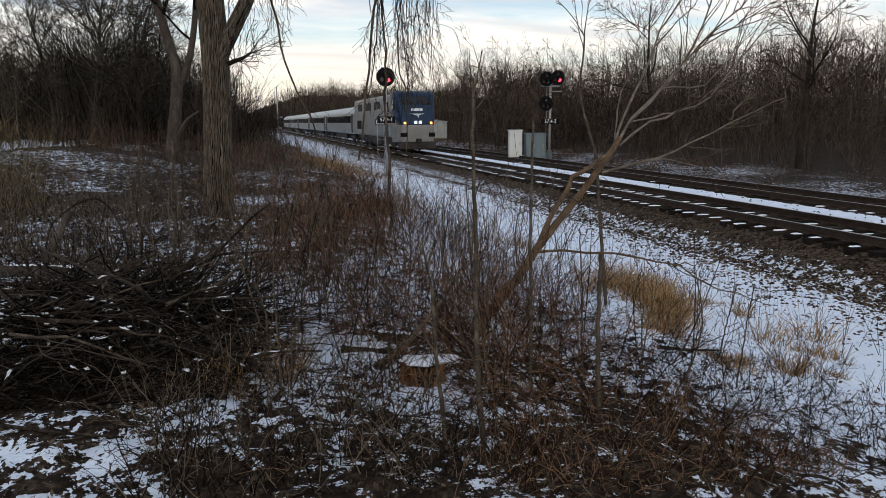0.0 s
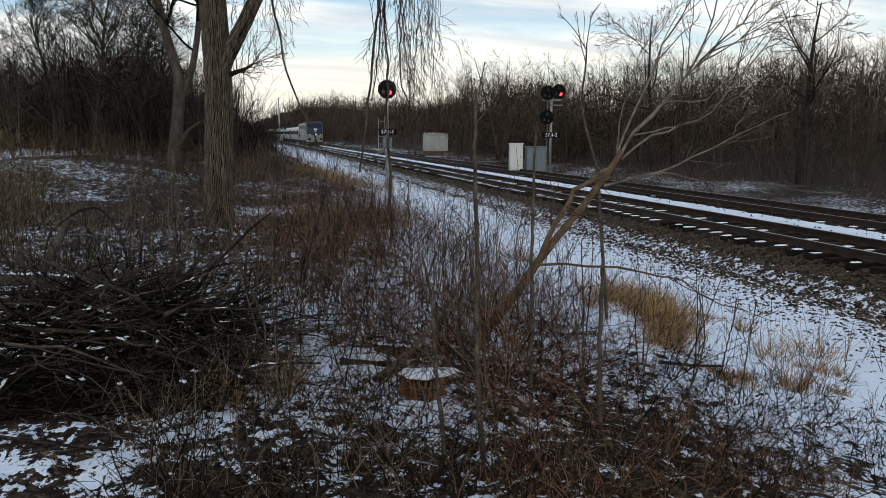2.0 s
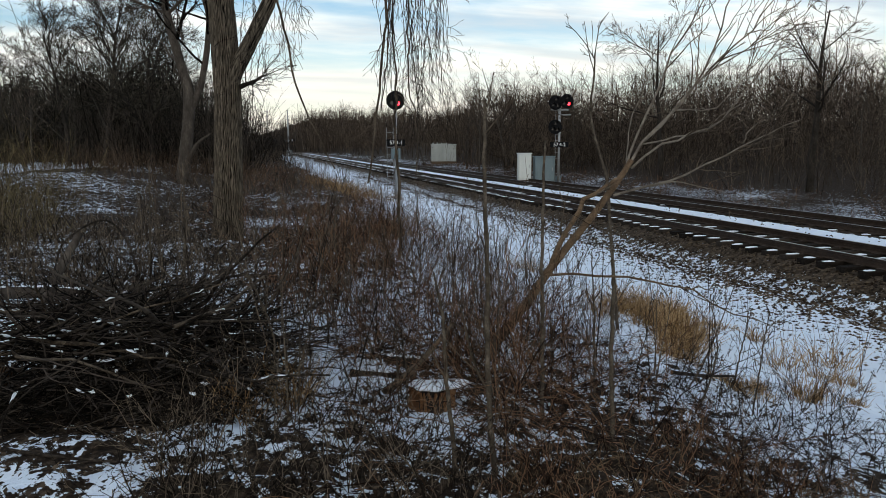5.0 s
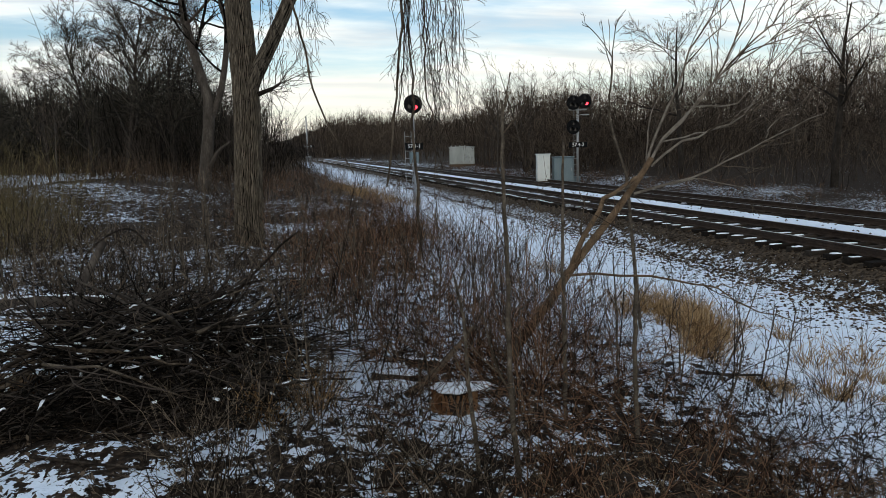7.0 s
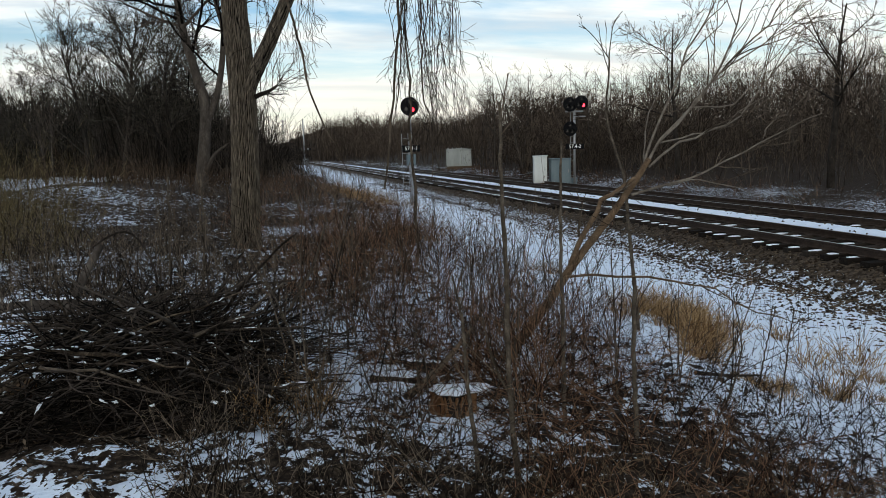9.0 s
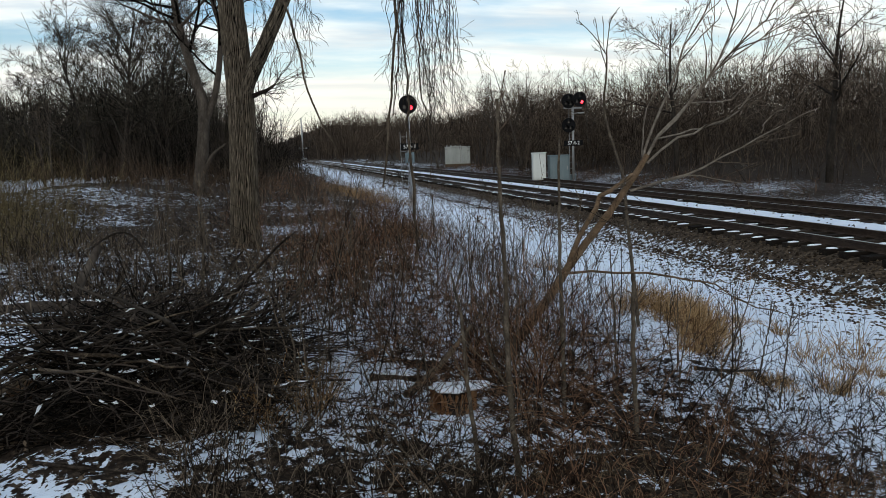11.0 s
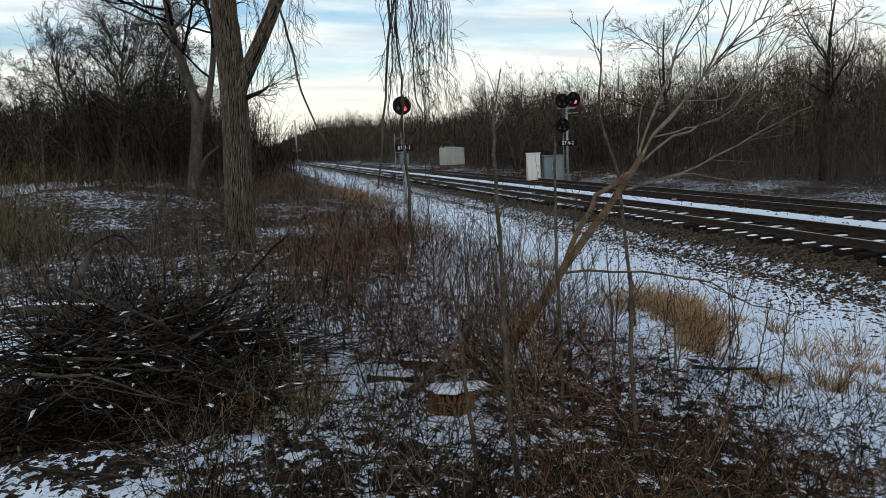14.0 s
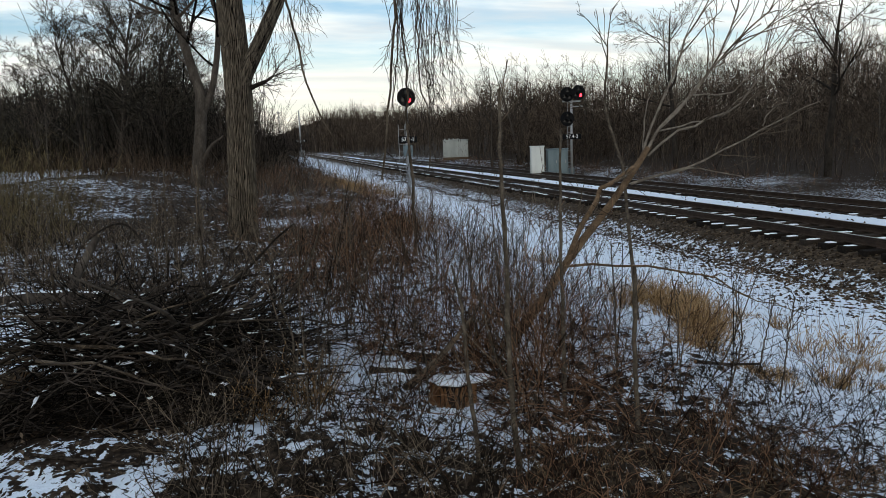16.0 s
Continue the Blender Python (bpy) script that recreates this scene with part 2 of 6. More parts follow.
def ground_material():
    m = bpy.data.materials.new("snow_and_litter")
    m.use_nodes = True
    nt = m.node_tree
    N, L = nt.nodes.new, nt.links.new
    b = nt.nodes["Principled BSDF"]
    b.inputs["Roughness"].default_value = 0.85
    b.inputs["Specular IOR Level"].default_value = 0.08
    tc = N("ShaderNodeTexCoord")

    def tex(s, detail=4, rough=0.55):
        n = N("ShaderNodeTexNoise")
        n.inputs["Scale"].default_value, n.inputs["Detail"].default_value = s, detail
        n.inputs["Roughness"].default_value = rough
        L(tc.outputs["Object"], n.inputs["Vector"])
        return n

    def ramp(src, *stops):
        r = N("ShaderNodeValToRGB")
        while len(r.color_ramp.elements) < len(stops):
            r.color_ramp.elements.new(0.5)
        for e, (p, c) in zip(r.color_ramp.elements, stops):
            e.position, e.color = p, (*c, 1)
        L(src, r.inputs[0])
        return r

    def math2(op, a, c, k=None):
        n = N("ShaderNodeMath")
        n.operation = op
        for i, v in enumerate((a, c, k)):
            if v is None:
                continue
            if isinstance(v, (int, float)):
                n.inputs[i].default_value = v
            else:
                L(v, n.inputs[i])
        return n.outputs[0]

    def attr(nm):
        a = N("ShaderNodeAttribute")
        a.attribute_name = nm
        return a.outputs["Fac"]

    litter = ramp(tex(14, 6, 0.7).outputs["Fac"], (0.3, (0.0065, 0.0046, 0.0034)), (0.5, (0.024, 0.0165, 0.0115)), (0.67, (0.095, 0.069, 0.048)))
    vor = N("ShaderNodeTexVoronoi")
    vor.inputs["Scale"].default_value = 16
    L(tc.outputs["Object"], vor.inputs["Vector"])
    stones = ramp(vor.outputs["Color"], (0.1, (0.018, 0.0125, 0.0083)), (0.5, (0.052, 0.0375, 0.0255)), (0.9, (0.108, 0.081, 0.057)))
    soil = N("ShaderNodeMix")
    soil.data_type = "RGBA"
    L(attr("ballast"), soil.inputs["Factor"])
    L(litter.outputs[0], soil.inputs["A"])
    L(stones.outputs[0], soil.inputs["B"])
    # snow lies where the cover is thick enough for the roughness of the litter
    a = math2("MULTIPLY_ADD", tex(6.5, 5, 0.6).outputs["Fac"], 1.5, -0.75)
    c = math2("MULTIPLY_ADD", tex(22, 3, 0.6).outputs["Fac"], 1.0, -0.5)
    f = math2("MULTIPLY_ADD", tex(70, 2, 0.6).outputs["Fac"], 0.36, -0.18)
    s = math2("ADD", math2("ADD", math2("ADD", a, c), f), attr("cover"))
    mask = N("ShaderNodeMapRange")
    mask.interpolation_type = "SMOOTHSTEP"
    mask.inputs["From Min"].default_value, mask.inputs["From Max"].default_value = 0.485, 0.535
    L(s, mask.inputs["Value"])
    snow = ramp(tex(3, 4).outputs["Fac"], (0.3, (0.70, 0.79, 0.91)), (0.7, (0.80, 0.87, 0.96)))
    mix = N("ShaderNodeMix")
    mix.data_type = "RGBA"
    L(mask.outputs[0], mix.inputs["Factor"])
    L(soil.outputs["Result"], mix.inputs["A"])
    L(snow.outputs[0], mix.inputs["B"])
    L(mix.outputs["Result"], b.inputs["Base Color"])
    h = math2("ADD", math2("MULTIPLY_ADD", mask.outputs[0], 1.0, math2("MULTIPLY", tex(45, 3).outputs["Fac"], 0.5)), math2("MULTIPLY", tex(7, 4).outputs["Fac"], 1.6))
    bp = N("ShaderNodeBump")
    bp.inputs["Strength"].default_value, bp.inputs["Distance"].default_value = 0.6, 0.03
    L(h, bp.inputs["Height"])
    L(bp.outputs[0], b.inputs["Normal"])
    return m


GROUND = ground_material()

# ---- shape helpers ----
rng = np.random.default_rng(7)


def vnoise(x, y, seed=0):
    """Smooth value noise of a plane, 0 to 1."""
    xi, yi = np.floor(x).astype(np.int64), np.floor(y).astype(np.int64)
    fx, fy = x - xi, y - yi
    fx, fy = fx * fx * (3 - 2 * fx), fy * fy * (3 - 2 * fy)

    def h(i, j):
        n = (i * 374761393 + j * 668265263 + seed * 144665) & 0x7FFFFFFF
        n = ((n ^ (n >> 13)) * 1274126177) & 0x7FFFFFFF
        return ((n ^ (n >> 16)) & 0xFFFF) / 65535.0

    return (h(xi, yi) * (1 - fx) + h(xi + 1, yi) * fx) * (1 - fy) + (h(xi, yi + 1) * (1 - fx) + h(xi + 1, yi + 1) * fx) * fy


def fnoise(x, y, s, seed=0, octaves=3):
    total, amp, tot = 0, 1.0, 0
    for k in range(octaves):
        total = total + amp * vnoise(x * s * 2 ** k + 17.3 * k, y * s * 2 ** k - 9.1 * k, seed + k)
        tot += amp
        amp *= 0.5
    return total / tot


def sstep(a, b, v):
    t = np.clip((v - a) / (b - a), 0, 1)
    return t * t * (3 - 2 * t)


def clumpy(s, seed, lo=0.35, hi=0.65):
    return lambda x, y: sstep(lo, hi, fnoise(x, y, s, seed))


TRACK_X, TRACK_GAP, STRAIGHT, RADIUS = 12.2, 4.2, 188.0, 330.0


def centre(s, off=0.0):
    """A place and heading on the line, s metres along it: straight, then a long bend to the left."""
    if s <= STRAIGHT:
        return TRACK_X + off, s, 0.0
    a = (s - STRAIGHT) / RADIUS
    r = RADIUS + off
    return TRACK_X - RADIUS + r * math.cos(a), STRAIGHT + r * math.sin(a), a


def bend(y):
    """How far the line has gone to the left at that distance."""
    d = np.clip(y - STRAIGHT, 0, 250)
    return RADIUS - np.sqrt(RADIUS ** 2 - d ** 2)


def ground_z(x, y):
    x, y = np.asarray(x, float), np.asarray(y, float)
    xs = x + bend(y)
    z = np.interp(xs, [-3000, -300, -40, -4, 1.6, 3.6, 5.6, 7.6, 9.9, 10.95, 13.9, 14.6, 15.1, 18.0, 19.2, 23, 28, 36, 70, 160, 3000],
                  [3, 2.0, 0.6, 0.42, 0.33, 0.08, -0.38, -0.68, -0.72, -0.27, -0.24, -0.12, -0.2, -0.27, -0.7, -0.6, -0.4, 0.3, 2.6, 5.5, 10])
    left = sstep(-1.5, -8, x)
    z = z + left * sstep(12, 34, y) * 0.45
    z = z + 0.55 * np.exp(-(((x + 6.6) / 4.2) ** 2 + ((y - 28) / 6.5) ** 2))
    z = z + left * sstep(70, 170, y) * 5.0 * sstep(-6, -40, x)
    far = np.maximum(y, 1) / 290
    crest = np.interp(x / far, [-12, 2, 11, 16, 27, 39, 50, 60, 70, 85, 110], [0, 2.4, 5.6, 6.8, 8.4, 7.6, 6.6, 5.8, 4.0, 5.8, 6.4])
    hill = sstep(235, 300, y) * sstep(22, 34, xs) * crest * far
    z = z + hill + (fnoise(x, y, 16, 33, 2) - 0.5) * 5.0 * sstep(90, 160, y) * sstep(34, 60, xs) + (fnoise(x, y, 12, 34, 2) - 0.5) * 3.0 * sstep(262, 290, y) * sstep(-4, 4, x)
    off_bed = 1 - sstep(9.2, 10.2, xs) * sstep(19.4, 18.4, xs)
    rough = (fnoise(x, y, 0.9, 3) - 0.5) * 0.22 + (fnoise(x, y, 4.5, 8, 2) - 0.5) * 0.10
    rough = rough * (1 - 0.6 * sstep(4.5, 7, xs))
    return z + off_bed * rough * sstep(200, 40, y) + (1 - off_bed) * (fnoise(x, y, 7, 21, 2) - 0.5) * 0.06


def gz(x, y):
    return float(ground_z(np.array([x]), np.array([y]))[0])


def snow_cover(x, y):
    xs = x + bend(y)
    c = np.interp(xs, [-60, -8, -2, 1.8, 3.2, 4.8, 6.2, 8.6, 9.6, 10.3, 10.7, 13.9, 14.2, 15.1, 15.3, 18.1, 19.6, 21, 26, 29, 40],
                  [0.34, 0.44, 0.48, 0.50, 0.60, 0.74, 0.90, 0.74, 0.60, 0.46, 0.12, 0.08, 0.95, 0.95, 0.08, 0.08, 0.20, 0.36, 0.36, 0.16, 0.05])
    c = c + (fnoise(x, y, 0.45, 31) - 0.5) * 0.55 * (1 - sstep(5.5, 7, xs) * sstep(20, 18, xs))
    near = sstep(18, 13, y)
    c = c - 0.06 * sstep(12, 16, y) * sstep(0.5, -2, x) - 0.18 * sstep(14, 22, y) * sstep(5.6, 4.2, xs) * sstep(-2.5, -0.5, x)
    c = c - near * (0.12 * clumpy(0.9, 61)(x, y) * sstep(1.4, 0.9, x) + 0.16 * clumpy(0.8, 62, 0.3, 0.6)(x, y) * sstep(-0.2, 0.3, x) * sstep(3.6, 3.0, x) * sstep(4.8, 5.3, y))
    c = c - 0.08 * clumpy(1.3, 63, 0.3, 0.6)(x, y) * sstep(0.9, 1.3, x) * sstep(3.2, 2.6, x) * sstep(5.8, 5.2, y)
    pile = np.exp(-(((x + 1.15) / 1.15) ** 4 + ((y - 5.5) / 0.85) ** 4))
    c = c - 0.55 * pile
    c = c + 0.16 * sstep(5.9, 6.5, y) * sstep(9.5, 8.5, y) * sstep(0.8, 0.2, x) * sstep(-4, -3, x)
    c = c + 0.10 * sstep(4.6, 4.9, y) * sstep(6.4, 6.0, y) * sstep(-0.35, 0.0, x) * sstep(1.2, 0.9, x)
    c = c + 0.02 * sstep(4.6, 4.45, y) * sstep(-0.35, -0.6, x)
    c = c - 0.15 * sstep(4.75, 4.5, y) * sstep(3.6, 3.9, y) * sstep(-0.5, -0.3, x) * sstep(0.5, 0.2, x)
    c = c - 0.15 * sstep(2.2, 3.0, y) * sstep(4.1, 3.7, y) * sstep(1.2, 1.6, x) * sstep(3.7, 3.0, x) - 0.06 * sstep(2.5, 3.5, y) * sstep(5.4, 4.8, y) * sstep(1.5, 1.8, x) * sstep(3.0, 2.5, x)
    c = c - 0.16 * sstep(22, 30, y) * sstep(-3, 0, x) * sstep(5.4, 4.0, xs) * sstep(150, 90, y)
    c = c + 0.25 * sstep(-1.8, -2.1, x) * sstep(5.3, 5.8, y) * sstep(10, 9, y)
    c = c + 0.16 * sstep(8, 9.5, y) * sstep(18, 14, y) * sstep(2.2, 3.0, x) * sstep(6, 5, x)
    c = c + 0.14 * sstep(6.5, 7.5, y) * sstep(15, 12, y) * sstep(-0.4, 0.4, x) * sstep(3.6, 3.0, x)
    c = c + 0.2 * sstep(6.8, 7.8, y) * sstep(15, 13, y) * sstep(2.1, 2.6, x) * sstep(4.8, 4.2, x)
    c = c - 0.08 * np.exp(-(((x - 1.9) / 0.7) ** 2 + ((y - 4.9) / 1.0) ** 2))
    c = c + (-0.06 + 0.14 * sstep(-0.9, -1.4, x) + 0.7 * (fnoise(x, y, 3.5, 91, 2) - 0.5)) * sstep(4.65, 4.4, y) * sstep(0.3, -0.2, x) - 0.04 * sstep(5.0, 4.7, y) * sstep(-0.75, -0.3, x) * sstep(0.95, 0.7, x) 
    c = c + 0.34 * np.exp(-(((x - 1.1) / 0.28) ** 2 + ((y - 4.4) / 0.32) ** 2)) - 0.07 * sstep(4.9, 4.4, y) * sstep(-0.1, 0.3, x)
    c = c + 0.3 * np.exp(-(((x - 0.6) / 0.35) ** 2 + ((y - 5.5) / 0.3) ** 2))
    c = c - 0.16 * sstep(27, 31, y) * sstep(0, -2, x) * sstep(44, 40, y)
    c = c - 0.10 * sstep(14, 18, y) * sstep(-1, -3, x)
    c = c + 0.12 * np.exp(-(((x + 5.2) / 2.6) ** 2 + ((y - 24) / 5.5) ** 2))
    c = c + 0.55 * sstep(30, 40, y) * sstep(-9, -12, x) * sstep(70, 62, y)
    return np.clip(c - 0.35 * sstep(30, 60, xs) - 0.4 * sstep(230, 300, y), 0, 1)


def ballast(x, y):
    xs = x + bend(y)
    return sstep(8.6, 9.9, xs + (fnoise(x, y, 1.2, 5) - 0.5) * 0.8) * sstep(20, 19, xs)


def mesh_of(name, verts, quads, mat, smooth=True):
    me = bpy.data.meshes.new(name)
    verts, quads = np.ascontiguousarray(verts, np.float32), np.ascontiguousarray(quads, np.int32)
    k = quads.shape[1]
    me.vertices.add(len(verts))
    me.vertices.foreach_set("co", verts.ravel())
    me.loops.add(quads.size)
    me.loops.foreach_set("vertex_index", quads.ravel())
    me.polygons.add(len(quads))
    me.polygons.foreach_set("loop_start", np.arange(0, quads.size, k, dtype=np.int32))
    me.polygons.foreach_set("use_smooth", np.full(len(quads), smooth))
    me.update(calc_edges=True)
    me.materials.append(mat)
    return me


def tubes(P, R, sides=3):
    """Strands of equal length, as tapered tubes: points (n, k, 3), radii (n, k)."""
    P = np.asarray(P, float)
    n, k = P.shape[:2]
    R = np.broadcast_to(np.asarray(R, float), (n, k))
    T = np.gradient(P, axis=1)
    T /= np.linalg.norm(T, axis=2, keepdims=True) + 1e-9
    mean = T.mean(axis=1, keepdims=True)
    ref = np.where(np.abs(mean[..., 2:]) > 0.8, np.array([1.0, 0.2, 0]), np.array([0, 0, 1.0]))
    U = np.cross(T, ref)
    U /= np.linalg.norm(U, axis=2, keepdims=True) + 1e-9
    V = np.cross(T, U)
    a = 2 * np.pi * np.arange(sides) / sides
    verts = P[:, :, None] + R[:, :, None, None] * (np.cos(a)[:, None] * U[:, :, None] + np.sin(a)[:, None] * V[:, :, None])
    base = np.arange(n)[:, None, None] * k * sides + np.arange(k - 1)[None, :, None] * sides
    j, j2 = np.arange(sides), (np.arange(sides) + 1) % sides
    quads = np.stack([base + j, base + j2, base + sides + j2, base + sides + j], axis=-1)
    return verts.reshape(-1, 3), quads.reshape(-1, 4)


def joined(pieces):
    vs, qs, o = [], [], 0
    for v, q in pieces:
        vs.append(v)
        qs.append(q + o)
        o += len(v)
    return np.concatenate(vs), np.concatenate(qs)


def unit(v):
    return v / (np.linalg.norm(v, axis=-1, keepdims=True) + 1e-9)


def strand(base, heading, length, k, r0, r1, pull=(0, 0, 0), wig=0.15):
    """Curving strands from base points: heading drifts by pull and at random."""
    base, heading, length = np.asarray(base, float), unit(np.asarray(heading, float)), np.asarray(length, float)
    n = len(base)
    P = np.zeros((n, k, 3))
    P[:, 0] = base
    d = heading.copy()
    pull = np.broadcast_to(np.asarray(pull, float), (n, 3))
    for i in range(1, k):
        d = unit(d + pull / k + rng.normal(0, wig, (n, 3)))
        P[:, i] = P[:, i - 1] + d * (length / (k - 1))[:, None]
    t = np.linspace(0, 1, k)
    R = np.asarray(r0, float).reshape(-1, 1) * (1 - t) + np.asarray(r1, float).reshape(-1, 1) * t
    return P, np.broadcast_to(R, (n, k))


def shoots(P, R, each, t0, t1, angle, ratio, k, thin=0.6, tip=0.003, pull=(0, 0, 0.3), wig=0.15, length=None):
    """Side shoots of strands."""
    n, kp = P.shape[:2]
    idx = np.repeat(np.arange(n), each)
    t = rng.uniform(t0, t1, len(idx)) * (kp - 1)
    i = np.minimum(t.astype(int), kp - 2)
    f = (t - i)[:, None]
    base = P[idx, i] * (1 - f) + P[idx, i + 1] * f
    tan = unit(P[idx, i + 1] - P[idx, i])
    perp = unit(np.cross(tan, rng.normal(0, 1, (len(idx), 3))))
    a = np.radians(rng.uniform(angle[0], angle[1], len(idx)))[:, None]
    plen = np.linalg.norm(np.diff(P, axis=1), axis=2).sum(axis=1)[idx]
    ln = plen * rng.uniform(ratio[0], ratio[1], len(idx)) * (1.15 - 0.6 * t / (kp - 1)) if length is None else rng.uniform(length[0], length[1], len(idx))
    r = (R[idx, i] * (1 - f[:, 0]) + R[idx, i + 1] * f[:, 0]) * thin
    return strand(base, np.cos(a) * tan + np.sin(a) * perp, ln, k, np.maximum(r, tip), np.full(len(idx), tip), pull, wig)


def spline(points, k):
    """A smooth line through a few points."""
    p = np.asarray(points, float)
    p = np.vstack([2 * p[0] - p[1], p, 2 * p[-1] - p[-2]])
    out = []
    for u in np.linspace(0, len(points) - 1, k):
        i = min(int(u), len(points) - 2)
        t = u - i
        a, b, c, d = p[i:i + 4]
        out.append(0.5 * (2 * b + (c - a) * t + (2 * a - 5 * b + 4 * c - d) * t * t + (3 * b - a - 3 * c + d) * t ** 3))
    return np.array(out)


def limb(points, k, r0, r1, jitter=0.0):
    P = spline(points, k)
    if jitter:
        P[1:-1] += rng.normal(0, jitter, (k - 2, 3))
    return P[None], np.linspace(r0, r1, k)[None]


def part(name, data, mat, parent, label=""):
    """One mesh object under a thing or a part; data is a bmesh or a mesh."""
    if isinstance(data, bmesh.types.BMesh):
        me = bpy.data.meshes.new(name)
        data.to_mesh(me)
        data.free()
        me.materials.append(mat)
        data = me
    ob = new(name, data)
    ob.parent = parent
    return tagged(ob, label)


def thing(name, label, category, group="", kind="", at=(0, 0, 0)):
    ob = new(name)
    ob.location = at
    return tagged(ob, label, category, group, kind)


def box(x0, x1, y0, y1, z0, z1, bevel=0.0, seg=2):
    bm = bmesh.new()
    bmesh.ops.create_cube(bm, size=1)
    for v in bm.verts:
        v.co = ((x0 + x1) / 2 + v.co.x * (x1 - x0), (y0 + y1) / 2 + v.co.y * (y1 - y0), (z0 + z1) / 2 + v.co.z * (z1 - z0))
    if bevel:
        bmesh.ops.bevel(bm, geom=bm.edges[:], offset=bevel, segments=seg, affect="EDGES", profile=0.5)
    return bm


def rod(a, b, r, sides=12, r2=None):
    a, b = Vector(a), Vector(b)
    bm = bmesh.new()
    bmesh.ops.create_cone(bm, cap_ends=True, segments=sides, radius1=r, radius2=r if r2 is None else r2, depth=(b - a).length)
    bm.transform(Matrix.Translation((a + b) / 2) @ (b - a).to_track_quat("Z", "Y").to_matrix().to_4x4())
    for f in bm.faces:
        f.smooth = len(f.verts) == 4
    return bm


def prism(profile, axis, a, b, bevel=0.0, seg=2):
    """A closed outline pushed along an axis ('x': outline in y, z; 'y': outline in x, z)."""
    bm = bmesh.new()
    put = (lambda p, w: (w, p[0], p[1])) if axis == "x" else (lambda p, w: (p[0], w, p[1]))
    lo, hi = [bm.verts.new(put(p, a)) for p in profile], [bm.verts.new(put(p, b)) for p in profile]
    n = len(profile)
    for i in range(n):
        bm.faces.new((lo[i], lo[(i + 1) % n], hi[(i + 1) % n], hi[i]))
    bm.faces.new(lo[::-1])
    bm.faces.new(hi)
    bmesh.ops.recalc_face_normals(bm, faces=bm.faces[:])
    if bevel:
        bmesh.ops.bevel(bm, geom=bm.edges[:], offset=bevel, segments=seg, affect="EDGES", profile=0.5)
    return bm


def twig_parts(parent, P, R, mat, each, t0, angle, ratio, pull, subs, tip=0.003, k=6):
    """Side twigs of one limb, each a part with its own finer shoots."""
    A = shoots(P, R, each, t0, 1.0, angle, ratio, k, 0.5, tip, pull, 0.13)
    B = shoots(*A, subs, 0.2, 1.0, (20, 55), (0.3, 0.6), 4, 0.6, tip * 0.8, (0, 0, .2), 0.15)
    for i in range(len(A[0])):
        sub = slice(i * subs, (i + 1) * subs)
        part("twig", mesh_of("twig", *joined([tubes(A[0][i:i + 1], A[1][i:i + 1], 4), tubes(B[0][sub], B[1][sub], 3)]), mat), mat, parent)


def lettering(name, words, size, mat, parent, m):
    """Raised letters, turned into a mesh; they face -y."""
    cu = bpy.data.curves.new(name, "FONT")
    cu.body, cu.size, cu.extrude, cu.align_x, cu.align_y = words, size, 0.004, "CENTER", "CENTER"
    tmp = new(name, cu)
    me = bpy.data.meshes.new_from_object(tmp.evaluated_get(bpy.context.evaluated_depsgraph_get()))
    bpy.data.objects.remove(tmp)
    me.transform(m @ pose(0, 0, 0, 90, 0, 0))
    me.materials.clear()
    me.materials.append(mat)
    return part(name, me, mat, parent)


# ---- ground ----
def make_ground():
    r = [0.0, 0.6, 1.2]
    while r[-1] < 4500:
        q = r[-1]
        r.append(q * (1.013 if q < 30 else 1.024 if q < 120 else 1.06 if q < 400 else 1.25))
    r = np.array(r[1:])
    mid = radians(75)
    a = np.concatenate([mid + np.linspace(-0.72, 0.72, 220), mid + np.linspace(0.72, 2 * np.pi - 0.72, 46)[1:-1]])
    A, Rr = np.meshgrid(a, r)
    x, y = Rr * np.cos(A), Rr * np.sin(A)
    z = ground_z(x, y)
    n, k = x.shape
    v = np.stack([x, y, z], -1).reshape(-1, 3)
    v = np.vstack([v, [[0, 0, gz(0, 0)]]])
    i, j = np.meshgrid(np.arange(n - 1), np.arange(k), indexing="ij")
    j2 = (j + 1) % k
    q = np.stack([i * k + j, (i + 1) * k + j, (i + 1) * k + j2, i * k + j2], -1).reshape(-1, 4)
    hub = len(v) - 1
    cap = np.stack([np.full(k // 2, hub), np.arange(0, k - 1, 2)[:k // 2], np.arange(1, k, 2)[:k // 2], np.arange(2, k + 1, 2)[:k // 2] % k], -1)
    me = mesh_of("ground", v, np.vstack([q, cap]), GROUND)
    for nm, fn in (("cover", snow_cover), ("ballast", ballast)):
        at = me.attributes.new(nm, "FLOAT", "POINT")
        at.data.foreach_set("value", fn(v[:, 0], v[:, 1]).astype(np.float32))
    tagged(new("ground", me), "thin patchy snow over brown leaf litter and trackside ballast", "ground", kind="structure")


make_ground()


# ---- railway ----
RAILPROF = [(-0.07, -0.17), (0.07, -0.17), (0.07, -0.155), (0.012, -0.135), (0.012, -0.045), (0.037, -0.035), (0.037, -0.004), (0.03, 0.0), (-0.03, 0.0), (-0.037, -0.004), (-0.037, -0.035), (-0.012, -0.045), (-0.012, -0.135), (-0.07, -0.155)]


